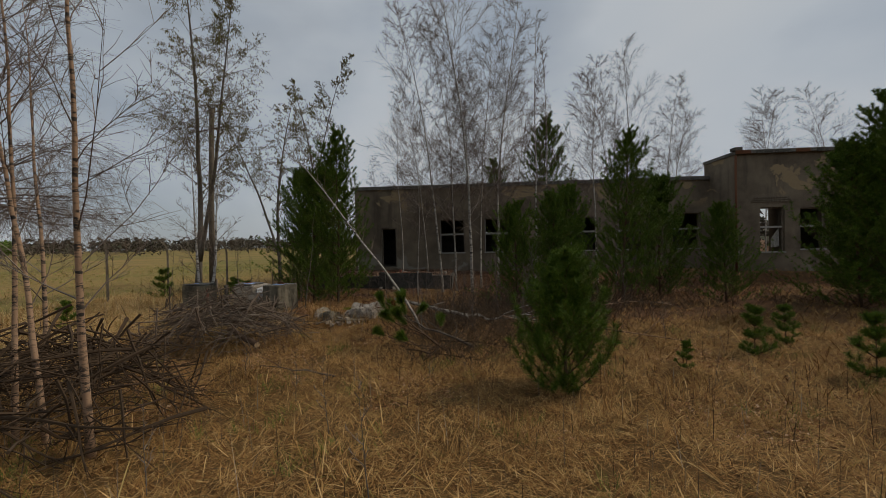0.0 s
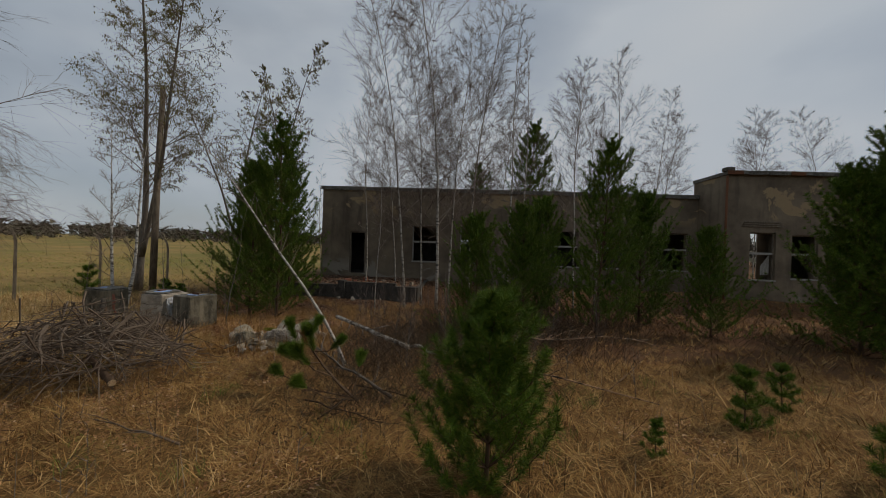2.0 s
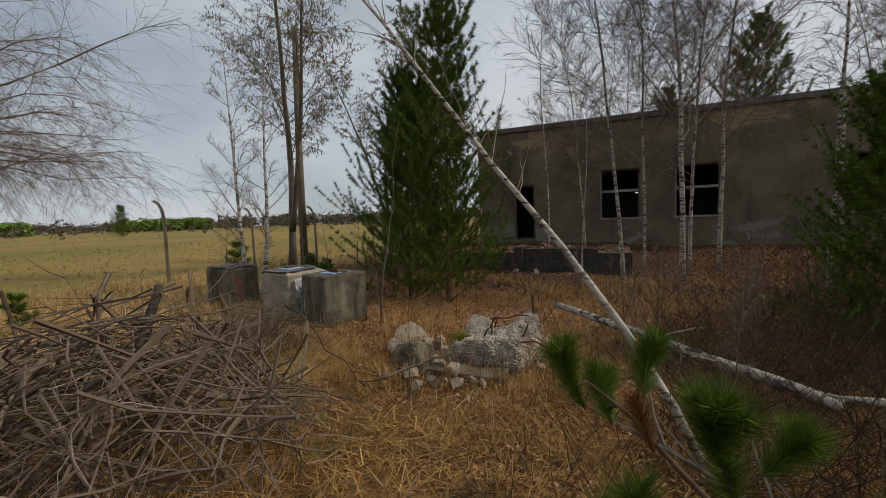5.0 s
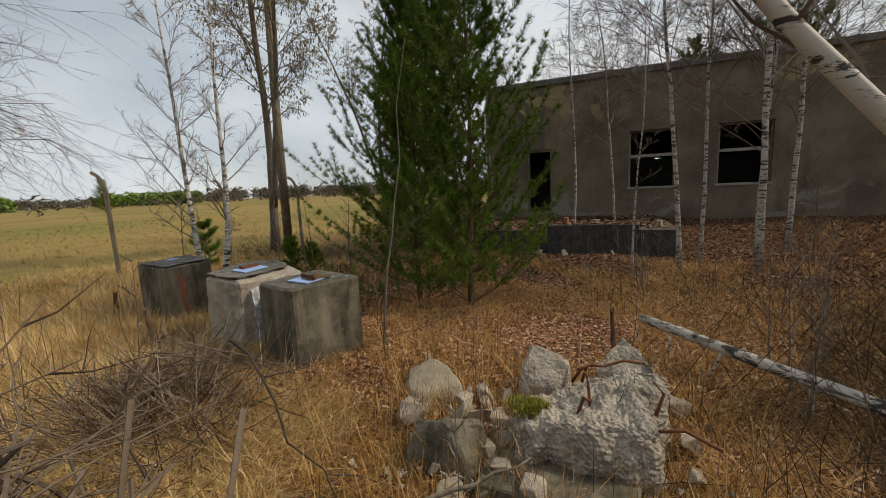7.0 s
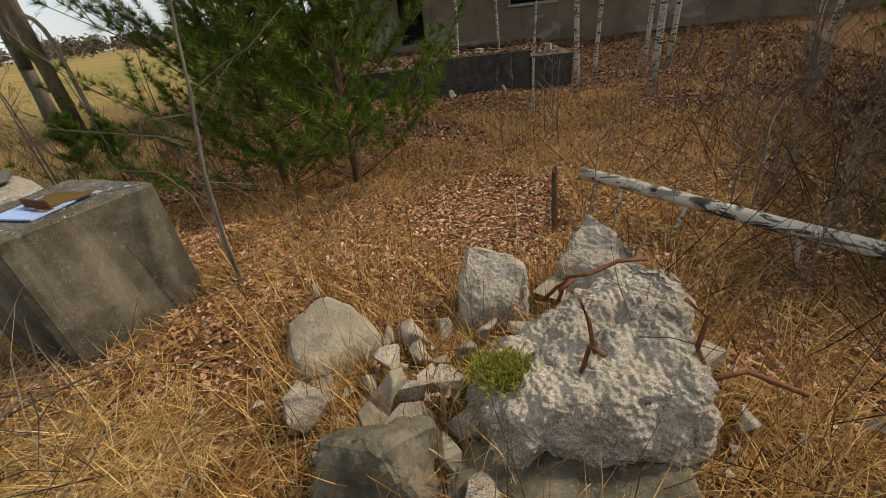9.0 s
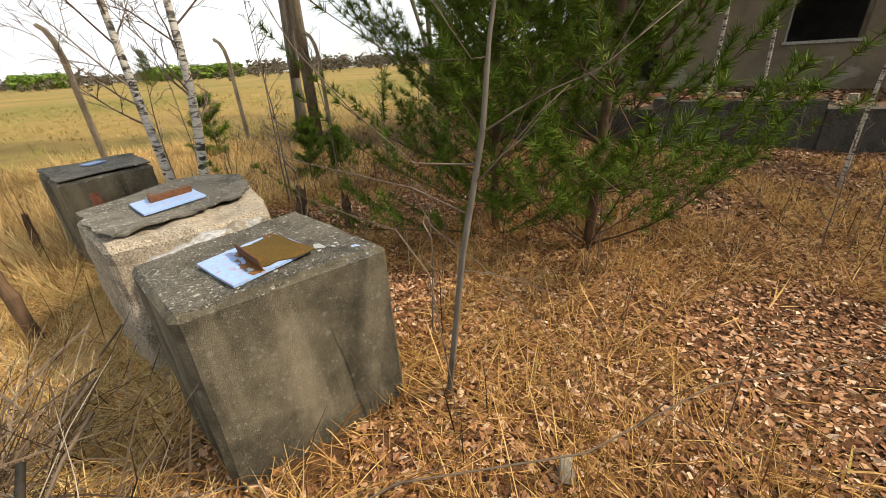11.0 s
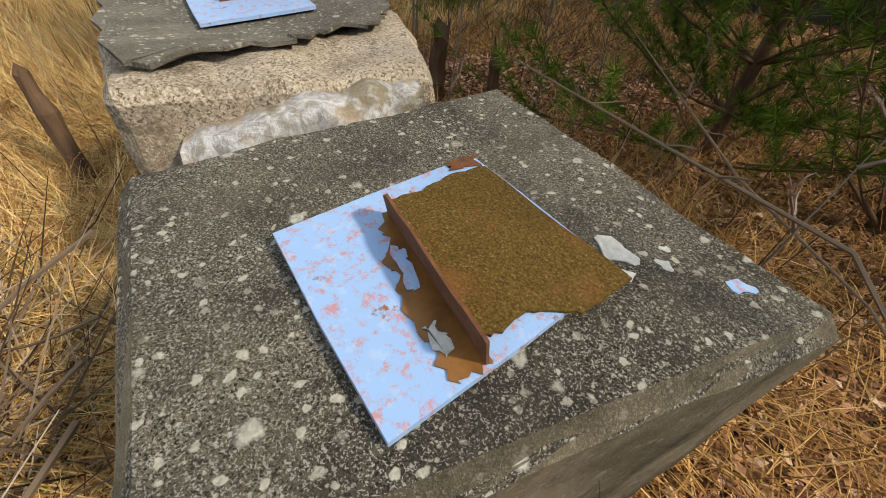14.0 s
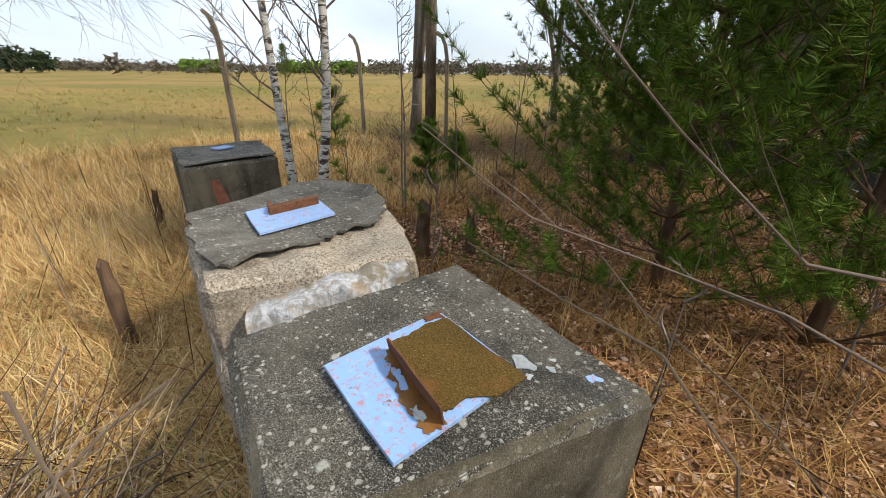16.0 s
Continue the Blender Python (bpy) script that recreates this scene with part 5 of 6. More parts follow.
def fallen_branch(p0, p1, r, seed, mat, label, shoots=9):
    e = tagged(new("fallen_branch"), label, "branch")
    rr = random.Random(seed)
    a, b = Vector(p0), Vector(p1)
    n = 7
    ln = (b - a).length
    pts = [a.lerp(b, i / n) + Vector((rr.uniform(-1, 1), rr.uniform(-1, 1), rr.uniform(-0.4, 1))) * ln * 0.025 for i in range(n + 1)]
    g = Geo()
    g.tube(pts, [r * (1 - 0.8 * i / n) for i in range(n + 1)], 6)
    part("stem", g, mat, e, "", True)
    for k in range(shoots):
        p, d = at(pts, rr.uniform(0.2, 0.98))
        sp = bend_path(p, d + Vector((rr.uniform(-0.9, 0.9), rr.uniform(-0.9, 0.9), rr.uniform(0, 0.7))), ln * rr.uniform(0.12, 0.4), 4, 0.18, -0.03, rr)
        g = Geo()
        g.tube(sp, [r * 0.4, r * 0.32, r * 0.24, r * 0.16, r * 0.06], 4)
        part("side_branch", g, mat, e)
    return e


fallen_branch((3.4, 14.0, -0.15), (5.3, 12.9, -0.1), 0.035, 71, M_BIRCH, "fallen pale birch branch lying in dry brush", 12)
fallen_branch((4.3, 13.3, -0.1), (7.2, 11.75, -0.15), 0.022, 72, M_BIRCH_YOUNG, "long thin fallen branch on dry grass", 10)
fallen_branch((5.2, 14.6, 0.0), (8.4, 15.2, -0.1), 0.022, 73, M_BIRCH_YOUNG, "long thin fallen branch on dry grass", 10)
fallen_branch((3.6, 11.6, -0.2), (2.2, 12.6, 0.1), 0.026, 74, M_BARK, "dead branch lying among pine twigs", 10)
fallen_branch((-1.5, 14.05, 0.25), (0.25, 13.2, -0.24), 0.011, 75, M_BARK_DARK, "dead branch leaning from the twig tangle", 5)
fallen_branch((0.15, 13.45, -0.22), (0.75, 13.75, 0.0), 0.018, 76, M_WOOD, "pale stick lying beside the rubble", 1)
fallen_branch((-0.6, 13.1, -0.2), (0.5, 12.9, -0.2), 0.012, 77, M_STICK, "thin dead stick in the grass", 3)
fallen_branch((-1.2, 14.1, -0.05), (0.95, 15.6, 0.5), 0.0042, 78, M_STICK, "thin long bramble shoot", 4)
fallen_branch((1.8, 10.2, -0.25), (0.2, 10.6, -0.25), 0.014, 79, M_STICK, "thin dead stick in the grass", 4)


for k, (p0, p1) in enumerate((((2.6, 11.3, -0.22), (3.9, 10.75, -0.2)), ((3.1, 11.9, -0.2), (4.3, 11.1, -0.1)), ((2.9, 10.9, -0.25), (3.6, 11.8, 0.1)), ((4.4, 12.3, -0.2), (5.6, 11.7, -0.1)))):
    fallen_branch(p0, p1, 0.011, 120 + k, M_BRUSH, "thin dead branch lying in the clearing", 8)


def stump(x, y, h, r, tilt, turn, mat=M_PINE_BARK):
    rr = random.Random(int(x * 77))
    g = Geo()
    pts = [(rr.uniform(-0.14, 0.14) * r, rr.uniform(-0.14, 0.14) * r, -0.2 + (h + 0.2) * k / 9) for k in range(10)]
    g.tube(pts, [r * rr.uniform(0.8, 1.15) * (1 if k < 8 else 0.8) for k in range(10)], 9)
    g.v = [(x + rr.uniform(-0.16, 0.16) * r, y + rr.uniform(-0.16, 0.16) * r, z + (rr.uniform(-2.2, 1.6) * r if k >= 81 else 0)) for k, (x, y, z) in enumerate(g.v)]
    ob = part("wooden_stump", g, mat)
    ob.matrix_basis = pose(x, y, hz(x, y), 0, tilt, turn)
    tagged(ob, "dark rotten wooden stake in dry grass", "stump", "rotten stakes")


for a in ((-3.02, 14.44, 0.44, 0.032, -14, 0), (-2.85, 16.22, 0.42, 0.055, 3, 0), (-2.72, 16.62, 0.34, 0.045, 0, 60), (1.13, 15.75, 0.5, 0.02, -2, 0), (-4.7, 15.0, 0.35, 0.03, 8, 0)  ):
    stump(*a)


# ---- bare saplings, brambles and thickets ----
def sapling(seed, x, y, h, spread, label, limbs=9, steep=0.35, lean=(0, 0), subs=3, twigs=2, start=0.3, r=0.014):
    return put(bare_tree("sapling", seed, h, r, M_BARK, label, limbs, subs, twigs, spread, start, 0.0, lean, 0, 0, 0.06, 0.0022, steep), x, y)




def block_sapling():
    """The slim grey sapling beside the blocks, forking at chest height."""
    e = tagged(new("sapling"), "slim bare grey sapling forking wide beside the concrete block", "tree")
    rr = random.Random(81)
    stem = [Vector(p) for p in ((-0.86, 15.1, -0.36), (-0.80, 15.02, -0.1), (-0.72, 14.93, 0.2), (-0.66, 14.91, 0.58), (-0.625, 14.99, 0.92), (-0.64, 15.08, 1.15), (-0.62, 15.2, 1.55), (-0.66, 15.27, 2.0), (-0.6, 15.4, 2.6))]
    g = Geo()
    g.tube(stem, [0.013, 0.0115, 0.0105, 0.0095, 0.008, 0.006, 0.0045, 0.003, 0.0015], 8)
    part("trunk", g, M_BARK, e, "", True)
    for f, path, r in ((0.47, ((-0.84, 14.97, 0.83), (-1.02, 14.93, 0.99), (-1.20, 14.93, 1.16), (-1.42, 15.0, 1.38)), 0.005),
                       (0.42, ((-0.84, 14.95, 0.76), (-1.0, 14.9, 0.80), (-1.16, 14.8, 0.86), (-1.34, 14.75, 0.98)), 0.0042),
                       (0.50, ((-0.55, 15.03, 0.97), (-0.46, 15.06, 1.02), (-0.36, 15.1, 1.06), (-0.2, 15.2, 1.2)), 0.0055),
                       (0.45, ((-0.56, 14.98, 0.87), (-0.48, 15.02, 0.97), (-0.42, 15.06, 1.03)), 0.004),
                       (0.60, ((-0.68, 15.05, 1.1), (-0.78, 15.02, 1.25), (-0.9, 15.0, 1.45)), 0.004),
                       (0.66, ((-0.5, 15.15, 1.3), (-0.35, 15.15, 1.4), (-0.1, 15.2, 1.5)), 0.004),
                       (0.36, ((-0.6, 14.98, 0.5), (-0.5, 15.05, 0.45), (-0.38, 15.12, 0.36)), 0.0035)):
        base, _ = at(stem, f)
        r *= 0.62
        pts = [base] + [Vector(p) for p in path]
        g = Geo()
        n = len(pts)
        g.tube(pts, [r * (1 - 0.7 * i / (n - 1)) for i in range(n)], 6)
        for k in range(7):
            p, d = at(pts, rr.uniform(0.2, 0.99))
            g.tube(bend_path(p, d + Vector((rr.uniform(-0.8, 0.8), rr.uniform(-0.8, 0.8), rr.uniform(-0.2, 0.7))), rr.uniform(0.06, 0.24), 3, 0.2, 0.03, rr), [r * 0.35, r * 0.3, r * 0.22, r * 0.12], 4, False)
        part("branch", g, M_TWIG, e, "", True)


block_sapling()
s2 = sapling(82, -3.9, 17.0, 2.4, 0.2, "thin bare sapling among dry stalks", 12, 0.9)
s3 = sapling(83, 0.9, 17.5, 1.1, 0.25, "knee-high bare shoot in leaf litter", 6, 1.0, r=0.007)
s4 = sapling(84, 5.4, 19.6, 2.8, 0.3, "bushy bare shrub before the building", 26, 1.6, (0, 0), 5, 4, 0.03, 0.02)
for k, (x, y, s) in enumerate(((6.2, 20.8, 1.0), (7.2, 19.4, 1.1), (4.6, 21.3, 0.8), (9.6, 19.6, 1.1), (3.1, 14.6, 0.55), (4.2, 14.2, 0.6), (5.3, 15.5, 0.7), (2.6, 15.9, 0.5), (6.4, 15.2, 0.6), (3.6, 13.0, 0.5), (10.5, 22.5, 1.0), (13, 22.5, 0.8), (2.9, 13.9, 0.42), (3.3, 15.2, 0.5), (4.7, 13.5, 0.45), (5.0, 14.6, 0.5), (7.6, 15.9, 0.55), (8.6, 18.2, 0.8), (4.9, 18.0, 0.7), (6.0, 17.2, 0.7), (3.0, 17.0, 0.45), (11.5, 19.5, 0.8), (5.8, 13.8, 0.4), (2.2, 14.9, 0.35))):
    again(s4, x, y, 77 * k, s)
for k in range(56):
    x, y = R.uniform(-3.2, 5.0), R.uniform(15.3, 21.5)
    again(s3, x, y, 41 * k, R.uniform(0.5, 1.35))
for k in range(16):
    x, y = R.uniform(-6.5, -3.2), R.uniform(16.2, 21)
    again(s2, x, y, 61 * k, R.uniform(0.45, 1.0))
for k, (x, y, s) in enumerate(((2.3, 8.6, 0.8), (1.6, 9.4, 0.7), (3.1, 9.9, 0.6), (1.5, 7.4, 0.75), (3.0, 7.5, 0.9), (0.5, 10.2, 0.7), (6.2, 12.9, 1.0), (7.0, 12.2, 0.9), (-1.9, 13.0, 1.0), (0.5, 13.35, 0.9), (-2.4, 13.9, 1.2), (-3.3, 13.5, 1.1))):
    again(s3, x, y, 91 * k, s)

# bramble shoots over the nearest block
for k, pts in enumerate((((-2.35, 16.95, 0.35), (-1.9, 16.4, 0.42), (-1.5, 15.92, 0.40), (-1.14, 15.54, 0.36), (-0.83, 15.39, 0.3), (-0.5, 15.3, 0.1), (-0.3, 15.3, -0.2)),
                         ((-1.60, 15.2, 0.57), (-1.21, 15.07, 0.58), (-0.98, 15.03, 0.57), (-0.82, 14.97, 0.46), (-0.72, 14.9, 0.1), (-0.7, 14.9, -0.15)))):
    g = Geo()
    g.tube(pts, [0.0018 + 0.0016 * (1 - abs(2 * i / (len(pts) - 1) - 1)) for i in range(len(pts))], 5)
    rr = random.Random(k)
    v = [Vector(p) for p in pts]
    for j in range(5):
        p, d = at(v, rr.uniform(0.1, 0.8))
        g.tube(bend_path(p, d + Vector((rr.uniform(-0.6, 0.6), rr.uniform(-0.6, 0.6), 0.5)), rr.uniform(0.03, 0.1), 2, 0.2, 0, rr), [0.002, 0.0016, 0.001], 4, False)
    tagged(part("bramble_shoot", g, M_STICK), "thin bare bramble shoot arching over the concrete", "bramble")


def bent_pine():
    """A small pine pressed to the ground, its shoots ending in thick brushes of needles."""
    e = tagged(new("fallen_pine"), "small green pine bent over to the ground in dead brush", "pine")
    rr = random.Random(55)
    stem = [Vector(p) for p in ((3.25, 11.55, -0.32), (2.95, 11.62, -0.12), (2.62, 11.85, 0.06), (2.36, 12.1, 0.2), (2.15, 12.3, 0.34), (1.98, 12.4, 0.42))]
    g = Geo()
    g.tube(stem, [0.02, 0.018, 0.015, 0.012, 0.009, 0.006], 7)
    part("trunk", g, M_PINE_BARK, e, "", True)
    need, dead = Geo(), Geo()
    wood = Geo()

    def brush(geo, p, d, ln, nl, count):
        pts = bend_path(p - d * ln, d, ln, 4, 0.06, 0.05, rr)
        wood.tube(pts, [0.006, 0.006, 0.005, 0.004, 0.003], 5)
        for i in range(count):
            f = rr.random() ** 0.8
            q, dd = at(pts, min(0.999, f))
            u = dd.cross(Vector((0.3, 0.2, 0.9))).normalized()
            v = dd.cross(u)
            w = rr.uniform(0, 6.283)
            o = ((u * math.cos(w) + v * math.sin(w)) * rr.uniform(0.5, 1.0) + dd * rr.uniform(0.5, 1.1)).normalized() * nl * rr.uniform(0.7, 1.1)
            s = o.cross(Vector((rr.uniform(-1, 1), rr.uniform(-1, 1), rr.uniform(-1, 1)))).normalized() * 0.0014
            geo.tri(q + s, q - s, q + o)

    for f, tip, size in ((0.75, (2.24, 12.55, 0.56), 0.9), (1.0, (1.86, 12.4, 0.52), 1.0), (0.85, (2.02, 12.62, 0.34), 1.0), (0.45, (2.36, 11.86, 0.56), 1.25),
                         (0.3, (2.36, 11.5, 0.36), 1.1), (0.45, (2.12, 11.66, 0.30), 0.95), (0.1, (3.05, 12.2, 0.15), 0.8), (0.6, (2.75, 12.25, 0.34), 0.8), (0.05, (2.45, 11.3, 0.02), 0.7), (0.08, (1.95, 11.75, 0.0), 0.7)):
        base, _ = at(stem, min(f, 0.999))
        t = Vector(tip)
        mid = base.lerp(t, 0.5) - Vector((0, 0, 0.08))
        wood = Geo()
        d = (t - mid).normalized()
        wood.tube([base, mid, t - d * 0.12 * size], [0.010, 0.008, 0.006], 5)
        brush(need, t, d, 0.26 * size, 0.135, int(900 * size))
        for _ in range(4):
            d2 = (d + Vector((rr.uniform(-0.8, 0.8), rr.uniform(-0.8, 0.8), rr.uniform(-0.2, 0.7)))).normalized()
            brush(need, t - d * 0.08 + d2 * 0.14 * size, d2, 0.17 * size, 0.12, int(420 * size))
        part("side_branch", wood, M_PINE_BARK, e, "", True)
    wood = Geo()
    brush(dead, Vector((2.17, 12.2, 0.45)), Vector((-0.3, 0.2, 0.8)).normalized(), 0.2, 0.10, 700)
    part("side_branch", wood, M_PINE_BARK, e, "", True)
    tagged(part("needle_crown", need, M_NEEDLE, e), kind="stuff")
    tagged(part("brown_needles", dead, M_NEEDLE_DEAD, e, "brush of dead brown needles"), kind="stuff")


bent_pine()


def thicket(cx, cy, sx, sy, n, h0, h1, seed, label, wood=None, thick=1.0):
    """A mass of thin dark shoots that nobody could count."""
    rr = random.Random(seed)
    g = Geo()
    for k in range(n):
        x, y = rr.gauss(cx, sx), rr.gauss(cy, sy)
        a = rr.uniform(0, 6.28)
        up = rr.uniform(0.3, 1.8)
        p = bend_path((x, y, hz(x, y) - 0.02), (math.cos(a), math.sin(a), up), rr.uniform(h0, h1), 4, 0.16, rr.uniform(-0.14, 0.05), rr)
        r = rr.uniform(0.0015, 0.004) * thick
        g.tube(p, [r, r * 0.85, r * 0.7, r * 0.5, r * 0.25], 3, False)
    tagged(part("thicket", g, wood or M_BRUSH), label, "thicket", kind="stuff")


thicket(3.6, 14.0, 0.8, 1.0, 2200, 0.35, 1.0, 5, "dark tangled thicket of dead shoots and brambles")
thicket(5.6, 15.8, 1.5, 1.3, 2400, 0.4, 1.3, 6, "dark tangled scrub of bare shoots")
thicket(8.5, 19.0, 2.2, 1.5, 1200, 0.5, 1.6, 7, "bare scrub before the building wall")
thicket(2.7, 12.9, 0.5, 0.5, 450, 0.25, 0.7, 8, "dead brush round a bent pine")
thicket(3.3, 11.5, 0.55, 0.55, 900, 0.15, 0.5, 18, "low dark tangle of dead twigs in the clearing")
thicket(4.6, 12.2, 0.9, 0.5, 800, 0.15, 0.55, 19, "low dark tangle of dead twigs in the clearing")
thicket(-1.95, 13.75, 0.45, 0.3, 420, 0.2, 0.55, 9, "thin dry shoots before the concrete blocks")
thicket(-1.8, 13.62, 0.42, 0.22, 700, 0.3, 0.85, 21, "tangle of thin pale dead twigs before the concrete blocks", M_STICK, 1.1)
thicket(-7.0, 20.3, 1.6, 0.8, 700, 0.4, 1.3, 10, "bare scrub along the meadow fence")
thicket(-4.0, 18.6, 1.1, 1.0, 420, 0.3, 1.0, 11, "thin bare shoots among pines")
thicket(12.5, 16.6, 2.0, 0.8, 500, 0.3, 1.1, 12, "bare scrub beneath the pines")


# ---- grass, leaves and far woods ----
RN = np.random.default_rng(3)


def blades(name, n, sample, lo, hi, lie, width, mat, label, category="grass", curl=0.5, clump=0, dz=0.0, swirl=0.75):
    """n blades of grass of two joints; lie: 0 upright to 1 flat."""
    if clump:
        cx, cy = sample(n // clump)
        x = np.repeat(cx, clump) + RN.normal(0, 0.05, len(cx) * clump)
        y = np.repeat(cy, clump) + RN.normal(0, 0.05, len(cy) * clump)
    else:
        x, y = sample(n)
    m = len(x)
    if clump:
        a = np.repeat(RN.uniform(0, 2 * np.pi, m // clump), clump) + RN.normal(0, swirl, m)
    else:
        a = RN.uniform(0, 2 * np.pi, m)
    ln = RN.uniform(lo, hi, m) * (np.repeat(RN.uniform(0.6, 1.3, m // clump), clump) if clump else 1.0)
    t = np.clip(RN.normal(lie, 0.16, m), 0.02, 1.0) * np.pi / 2
    z = height(x, y) + dz + RN.uniform(0, 0.03, m) * lie
    d = np.stack([np.cos(a), np.sin(a)], -1)
    s = np.stack([-d[:, 1], d[:, 0]], -1) * (width * RN.uniform(0.6, 1.3, m))[:, None]
    p0 = np.stack([x, y, z], -1)
    t2 = np.clip(t + curl * RN.uniform(-0.4, 1.0, m), 0, 1.75)
    mid = p0 + np.concatenate([d * (ln * 0.55 * np.sin(t))[:, None], (ln * 0.55 * np.cos(t))[:, None]], -1)
    tip = mid + np.concatenate([d * (ln * 0.45 * np.sin(t2))[:, None], (ln * 0.45 * np.cos(t2))[:, None]], -1)
    mid[:, 2] = np.maximum(mid[:, 2], height(mid[:, 0], mid[:, 1]) + 0.008)
    tip[:, 2] = np.maximum(tip[:, 2], height(tip[:, 0], tip[:, 1]) + 0.005)
    s3 = np.concatenate([s, np.zeros((m, 1))], -1)
    v = np.stack([p0 - s3, p0 + s3, mid - s3 * 0.8, mid + s3 * 0.8, tip], 1)
    i = np.arange(m)[:, None] * 5
    f = np.concatenate([i + [0, 1, 3], i + [0, 3, 2], i + [2, 3, 4]])
    tagged(new(name, np_mesh(name, v, f, mat)), label, category, kind="stuff")


def area(x0, x1, y0, y1, keep=None):
    def f(n):
        x, y = RN.uniform(x0, x1, n * 3), RN.uniform(y0, y1, n * 3)
        ok = ~((x > -1.62) & (x < -1.02) & (y > 14.47) & (y < 15.0)) & ~((x > -2.45) & (x < -1.75) & (y > 14.65) & (y < 15.25)) & ~((x > -4.25) & (x < -3.62) & (y > 15.02) & (y < 15.68)) & ~((x > -3.4) & (x < 2.6) & (y > 21.9))
        if keep is not None:
            ok &= keep(x, y)
        return x[ok][:n], y[ok][:n]
    return f


def patchy(x, y, k=1.0, level=0.0, seed=0.0):
    return np.sin(x * 1.9 * k + 1.3 * np.sin(y * 1.1 * k + seed)) * np.sin(y * 1.7 * k + 1.1 * np.sin(x * 1.3 * k) + seed) > level


blades("matted_straw", 190000, area(-3.5, 11, 5.6, 14.2), 0.09, 0.28, 0.9, 0.0018, M_STRAW_DIM, "matted dry straw-coloured grass on the ground", clump=9, curl=0.3, swirl=0.6)
blades("dry_grass", 34000, area(-3, 12, 5.4, 14.5, lambda x, y: patchy(x, y, 1.0, 0.1)), 0.10, 0.28, 0.68, 0.0017, M_STRAW_DIM, "dry yellow grass tufts", clump=16)
blades("outer_straw", 48000, lambda n: (RN.normal(2.5, 7.0, n), RN.normal(6.0, 5.0, n)), 0.10, 0.30, 0.85, 0.004, M_STRAW_DIM, "matted dry grass thinning out over the clearing", clump=8, swirl=0.6)
blades("green_grass", 9000, area(-2, 11, 5.4, 13, lambda x, y: patchy(x, y, 1.4, 0.5, 2.0)), 0.08, 0.22, 0.5, 0.002, M_GREEN, "sparse fresh green grass", clump=14)
blades("far_straw", 30000, area(5, 20, 9, 25), 0.12, 0.34, 0.7, 0.004, M_STRAW_DIM, "dry straw-coloured grass before the building", clump=8)
blades("tall_dry_grass", 86000, area(-10, -3.0, 11.0, 20, lambda x, y: (x < -3.2 - 0.1 * (y - 11)) & patchy(x, y, 1.5, -0.55, 0.7)), 0.16, 0.44, 0.62, 0.0019, M_FIELD_SUNNY, "tall dry golden meadow grass", clump=12)
blades("block_side_grass", 70000, area(-5.0, -0.55, 12.6, 15.5, lambda x, y: (x < -1.6) | (y < 14.15)), 0.10, 0.32, 0.8, 0.0016, M_FIELD_SUNNY, "dry grass round the concrete blocks", clump=13, swirl=0.55)
blades("field_grass", 36000, area(-42, -7.5, 8, 48, lambda x, y: x < -7.5 - 0.1 * (y - 14)), 0.10, 0.26, 0.6, 0.006, M_WIDE, "golden dry grass of the wide meadow", clump=6)
blades("litter_grass", 76000, area(-4, 4.5, 13.4, 21, lambda x, y: patchy(x, y, 0.8, -0.4, 1.0)), 0.08, 0.30, 0.74, 0.0018, M_STRAW_DIM, "thin dry grass among fallen leaves", clump=14, swirl=0.9)
blades("rubble_grass", 3000, area(-0.4, 1.9, 13.4, 15.2), 0.15, 0.42, 0.3, 0.0018, M_STRAW_DIM, "dry grass stalks growing out of the rubble", clump=8)
blades("moss_cushion", 2600, lambda n: (RN.normal(0.66, 0.05, n), RN.normal(14.2, 0.035, n)), 0.02, 0.05, 0.4, 0.004, M_MOSS, "yellow-green moss cushion on broken concrete", "moss", dz=0.26)
blades("dry_stalks", 1500, area(-4.5, 8, 6.5, 20), 0.25, 0.6, 0.08, 0.0022, M_STICK, "single upright dry brown stalks", "stalks", curl=0.1)
blades("meadow_stalks", 260, area(-9, -3, 12.0, 20), 0.4, 0.9, 0.1, 0.0026, M_STICK, "upright dry reed stalks at the meadow edge", "stalks", curl=0.15)


def leaves(n, sample, mat, lo, hi):
    x, y = sample(n)
    m = len(x)
    s = lo + (hi - lo) * RN.uniform(0, 1, m) ** 1.8
    z = height(x, y) + RN.uniform(0.002, 0.016, m)
    u = RN.normal(0, 1, (m, 3)) * [1, 1, 0.3]
    u /= np.linalg.norm(u, axis=1, keepdims=True)
    w = np.cross(u, RN.normal(0, 0.3, (m, 3)) * 1.3 + [0, 0, 1])
    w /= np.linalg.norm(w, axis=1, keepdims=True)
    nrm = np.cross(u, w)
    c = np.stack([x, y, z], -1)
    S = s[:, None]
    k1, k2, k3 = RN.uniform(0.25, 0.55, (m, 1)), RN.uniform(0.25, 0.55, (m, 1)), RN.uniform(-0.3, 0.3, (m, 1))
    curl = RN.uniform(-0.25, 0.5, m)[:, None] * S
    v = np.stack([c - u * S * 0.55, c - w * S * k1 + u * S * k3 + nrm * curl, c + u * S * 0.65, c + w * S * k2 - u * S * k3 + nrm * curl * 0.5], 1)
    i = np.arange(m)[:, None] * 4
    f = np.concatenate([i + [0, 1, 2], i + [0, 2, 3]])
    tagged(new("fallen_leaves", np_mesh("fallen_leaves", v, f, mat)), "layer of brown and reddish fallen leaves", "leaves", kind="stuff")


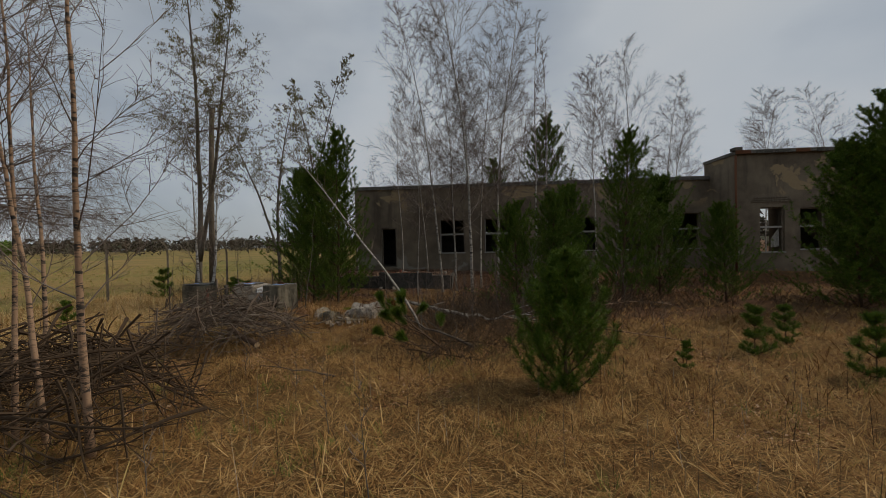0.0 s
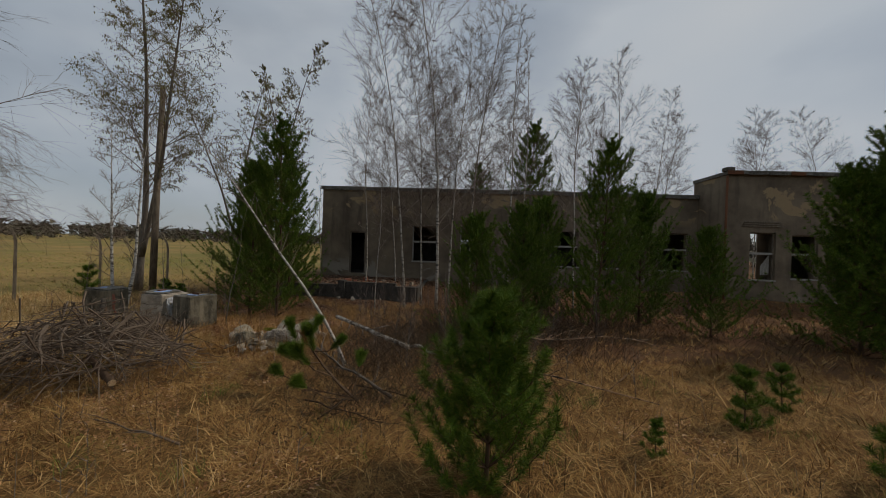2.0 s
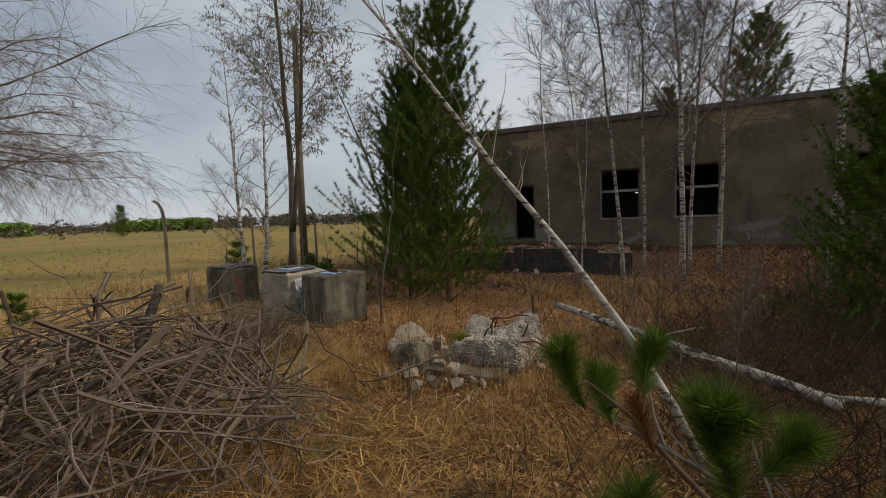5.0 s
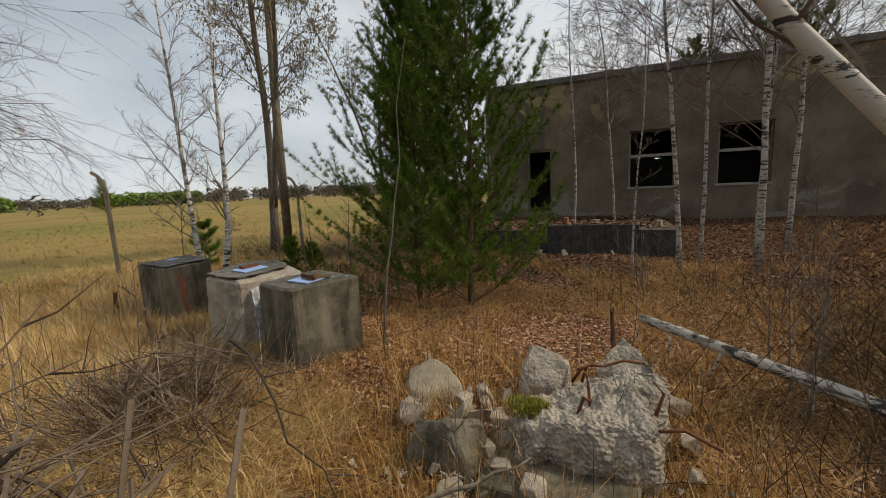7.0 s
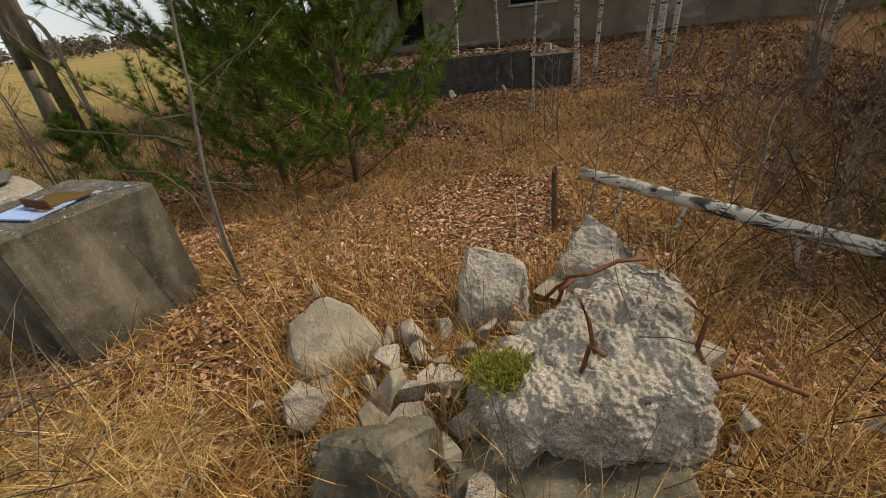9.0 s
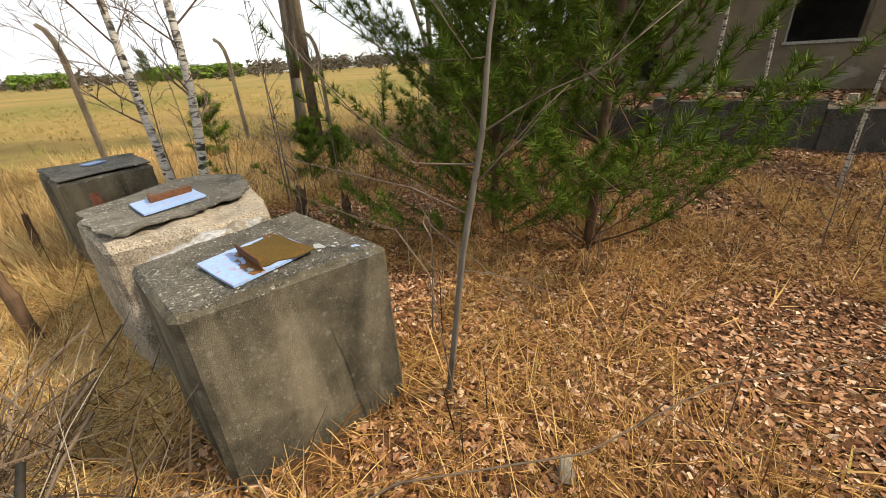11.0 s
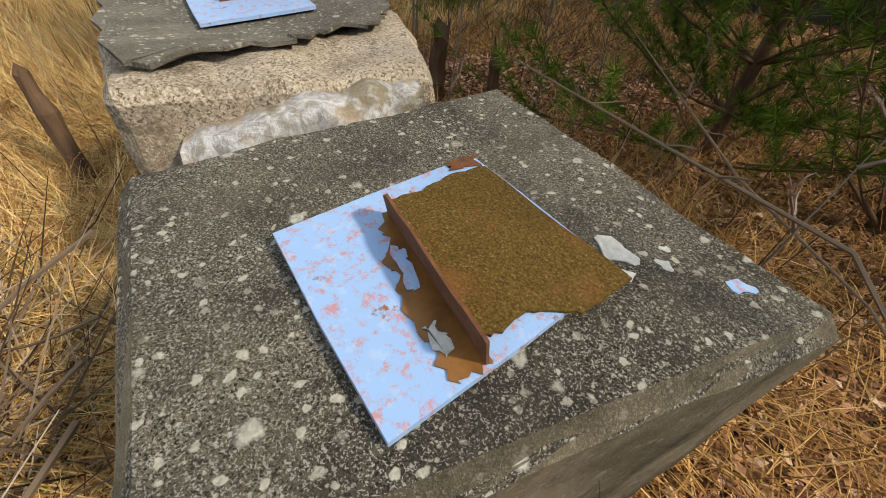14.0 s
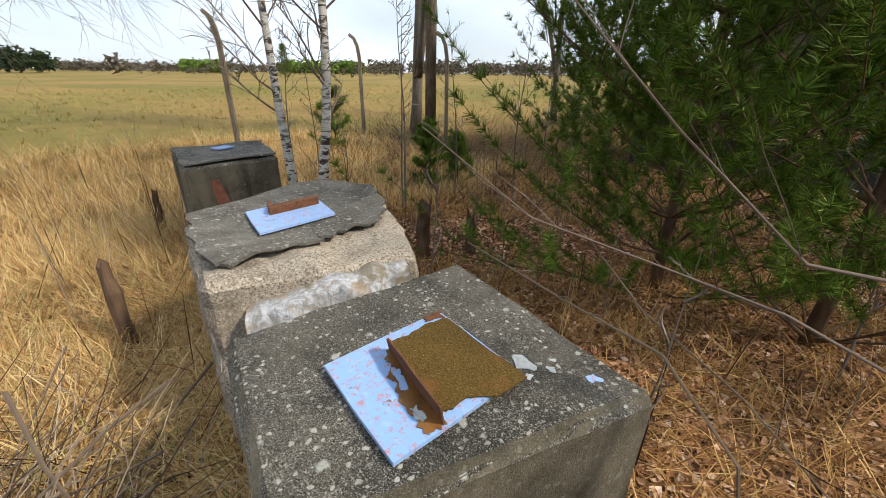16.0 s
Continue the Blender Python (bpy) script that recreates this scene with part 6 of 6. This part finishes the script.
leaves(70000, area(-3.4, 2.6, 13.7, 18.5), M_LEAF, 0.012, 0.045)
leaves(64000, area(-4.2, 5.5, 13.3, 22.5, lambda x, y: (y > 14.6) | patchy(x, y, 1.2, -0.3)), M_LEAF, 0.013, 0.048)
leaves(40000, area(-3.4, 8, 18.0, 26.2), M_LEAF_DARK, 0.03, 0.08)
leaves(14000, area(-2, 8, 8.5, 14, lambda x, y: patchy(x, y, 1.0, 0.25, 1.0)), M_LEAF, 0.02, 0.04)


def terrace_litter():
    x, y = RN.uniform(-3.3, 2.5, 5000), RN.uniform(22.0, 26.2, 5000)
    g = Geo()
    for a, b in zip(x, y):
        s = R.uniform(0.03, 0.07)
        z = 0.125 + R.uniform(0.005, 0.05) if b > 22.2 else 0.29
        if not (-0.25 < a < 1.75) and b < 22.2:
            continue
        t = R.uniform(0, 6.28)
        d, e = Vector((math.cos(t), math.sin(t), R.uniform(-0.4, 0.4))) * s, Vector((-math.sin(t), math.cos(t), R.uniform(-0.4, 0.4))) * s * 0.7
        c = Vector((a, b, z))
        g.quad(c - d, c - e, c + d, c + e)
    tagged(part("terrace_leaves", g, M_LEAF_DARK), "brown leaves and rubbish strewn over the terrace", "leaves", kind="stuff")
    for k in range(10):
        xx, yy = R.uniform(-0.9, 2.3), R.uniform(22.5, 24.5)
        g = Geo()
        w = R.uniform(0.05, 0.16)
        g.box(-w, w, -0.06, 0.06, 0, R.uniform(0.05, 0.16))
        ob = part("brick", g, M_BRICK if k % 3 else M_PALE)
        ob.matrix_basis = pose(xx, yy, 0.122, 0, 0, R.uniform(0, 180))
        tagged(ob, "broken old brick lying on the terrace", "brick", "bricks on the terrace")


terrace_litter()


def far_trees(name, az0, az1, d0, d1, n, h0, h1, mat, label, tris=60, wide=0.5):
    a = np.radians(RN.uniform(az0, az1, n))
    d = RN.uniform(d0, d1, n)
    h = RN.uniform(h0, h1, n)
    c = np.stack([np.sin(a) * d, 12 + np.cos(a) * d, h * 0.5], -1)
    k = n * tris
    o = RN.normal(0, 1, (k, 3))
    o /= np.linalg.norm(o, axis=1, keepdims=True)
    hh = np.repeat(h, tris)[:, None]
    base = np.repeat(c, tris, 0) + o * hh * [wide, wide, 0.5] * RN.uniform(0.3, 1.0, (k, 1))
    s = hh * RN.uniform(0.05, 0.13, (k, 1))
    v = np.stack([base + RN.normal(0, 1, (k, 3)) * s * [1, 1, 0.8] for _ in range(3)], 1)
    v[..., 2] = np.maximum(v[..., 2], -0.4)
    f = np.arange(k * 3).reshape(-1, 3)
    tagged(new(name, np_mesh(name, v, f, mat)), label, "woods", kind="stuff")


far_trees("far_woods", -52, 25, 220, 320, 600, 5, 8.5, M_FARWOOD_HAZY, "distant line of bare brown woods at the meadow's edge")
far_trees("far_bushes", -80, -20, 90, 190, 40, 1.5, 4, M_FARWOOD_HAZY, "scattered bushes on the meadow")
far_trees("far_pine_wood", -112, -84, 190, 250, 260, 6, 9, M_FARPINE, "distant dark pine wood")
far_trees("far_woods_edge", -84, -50, 290, 360, 420, 3.5, 7, M_FARWOOD_HAZY, "distant bare woods at the horizon")
far_trees("green_wood", -73, -69, 260, 280, 90, 6, 7, M_FARGREEN, "distant band of fresh green trees")
far_trees("green_wood", -62, -53, 260, 280, 170, 6, 7.5, M_FARGREEN, "distant band of fresh green trees")
far_trees("far_woods_behind", 20, 75, 80, 150, 260, 4, 7, M_FARWOOD_HAZY, "bare woods behind the building")
far_trees("woods_around", 75, 250, 60, 120, 300, 8, 14, M_FARWOOD_HAZY, "bare woods around the clearing")
again(bpy.data.objects["pine_tree"], -101, 66, 20, 1.6)
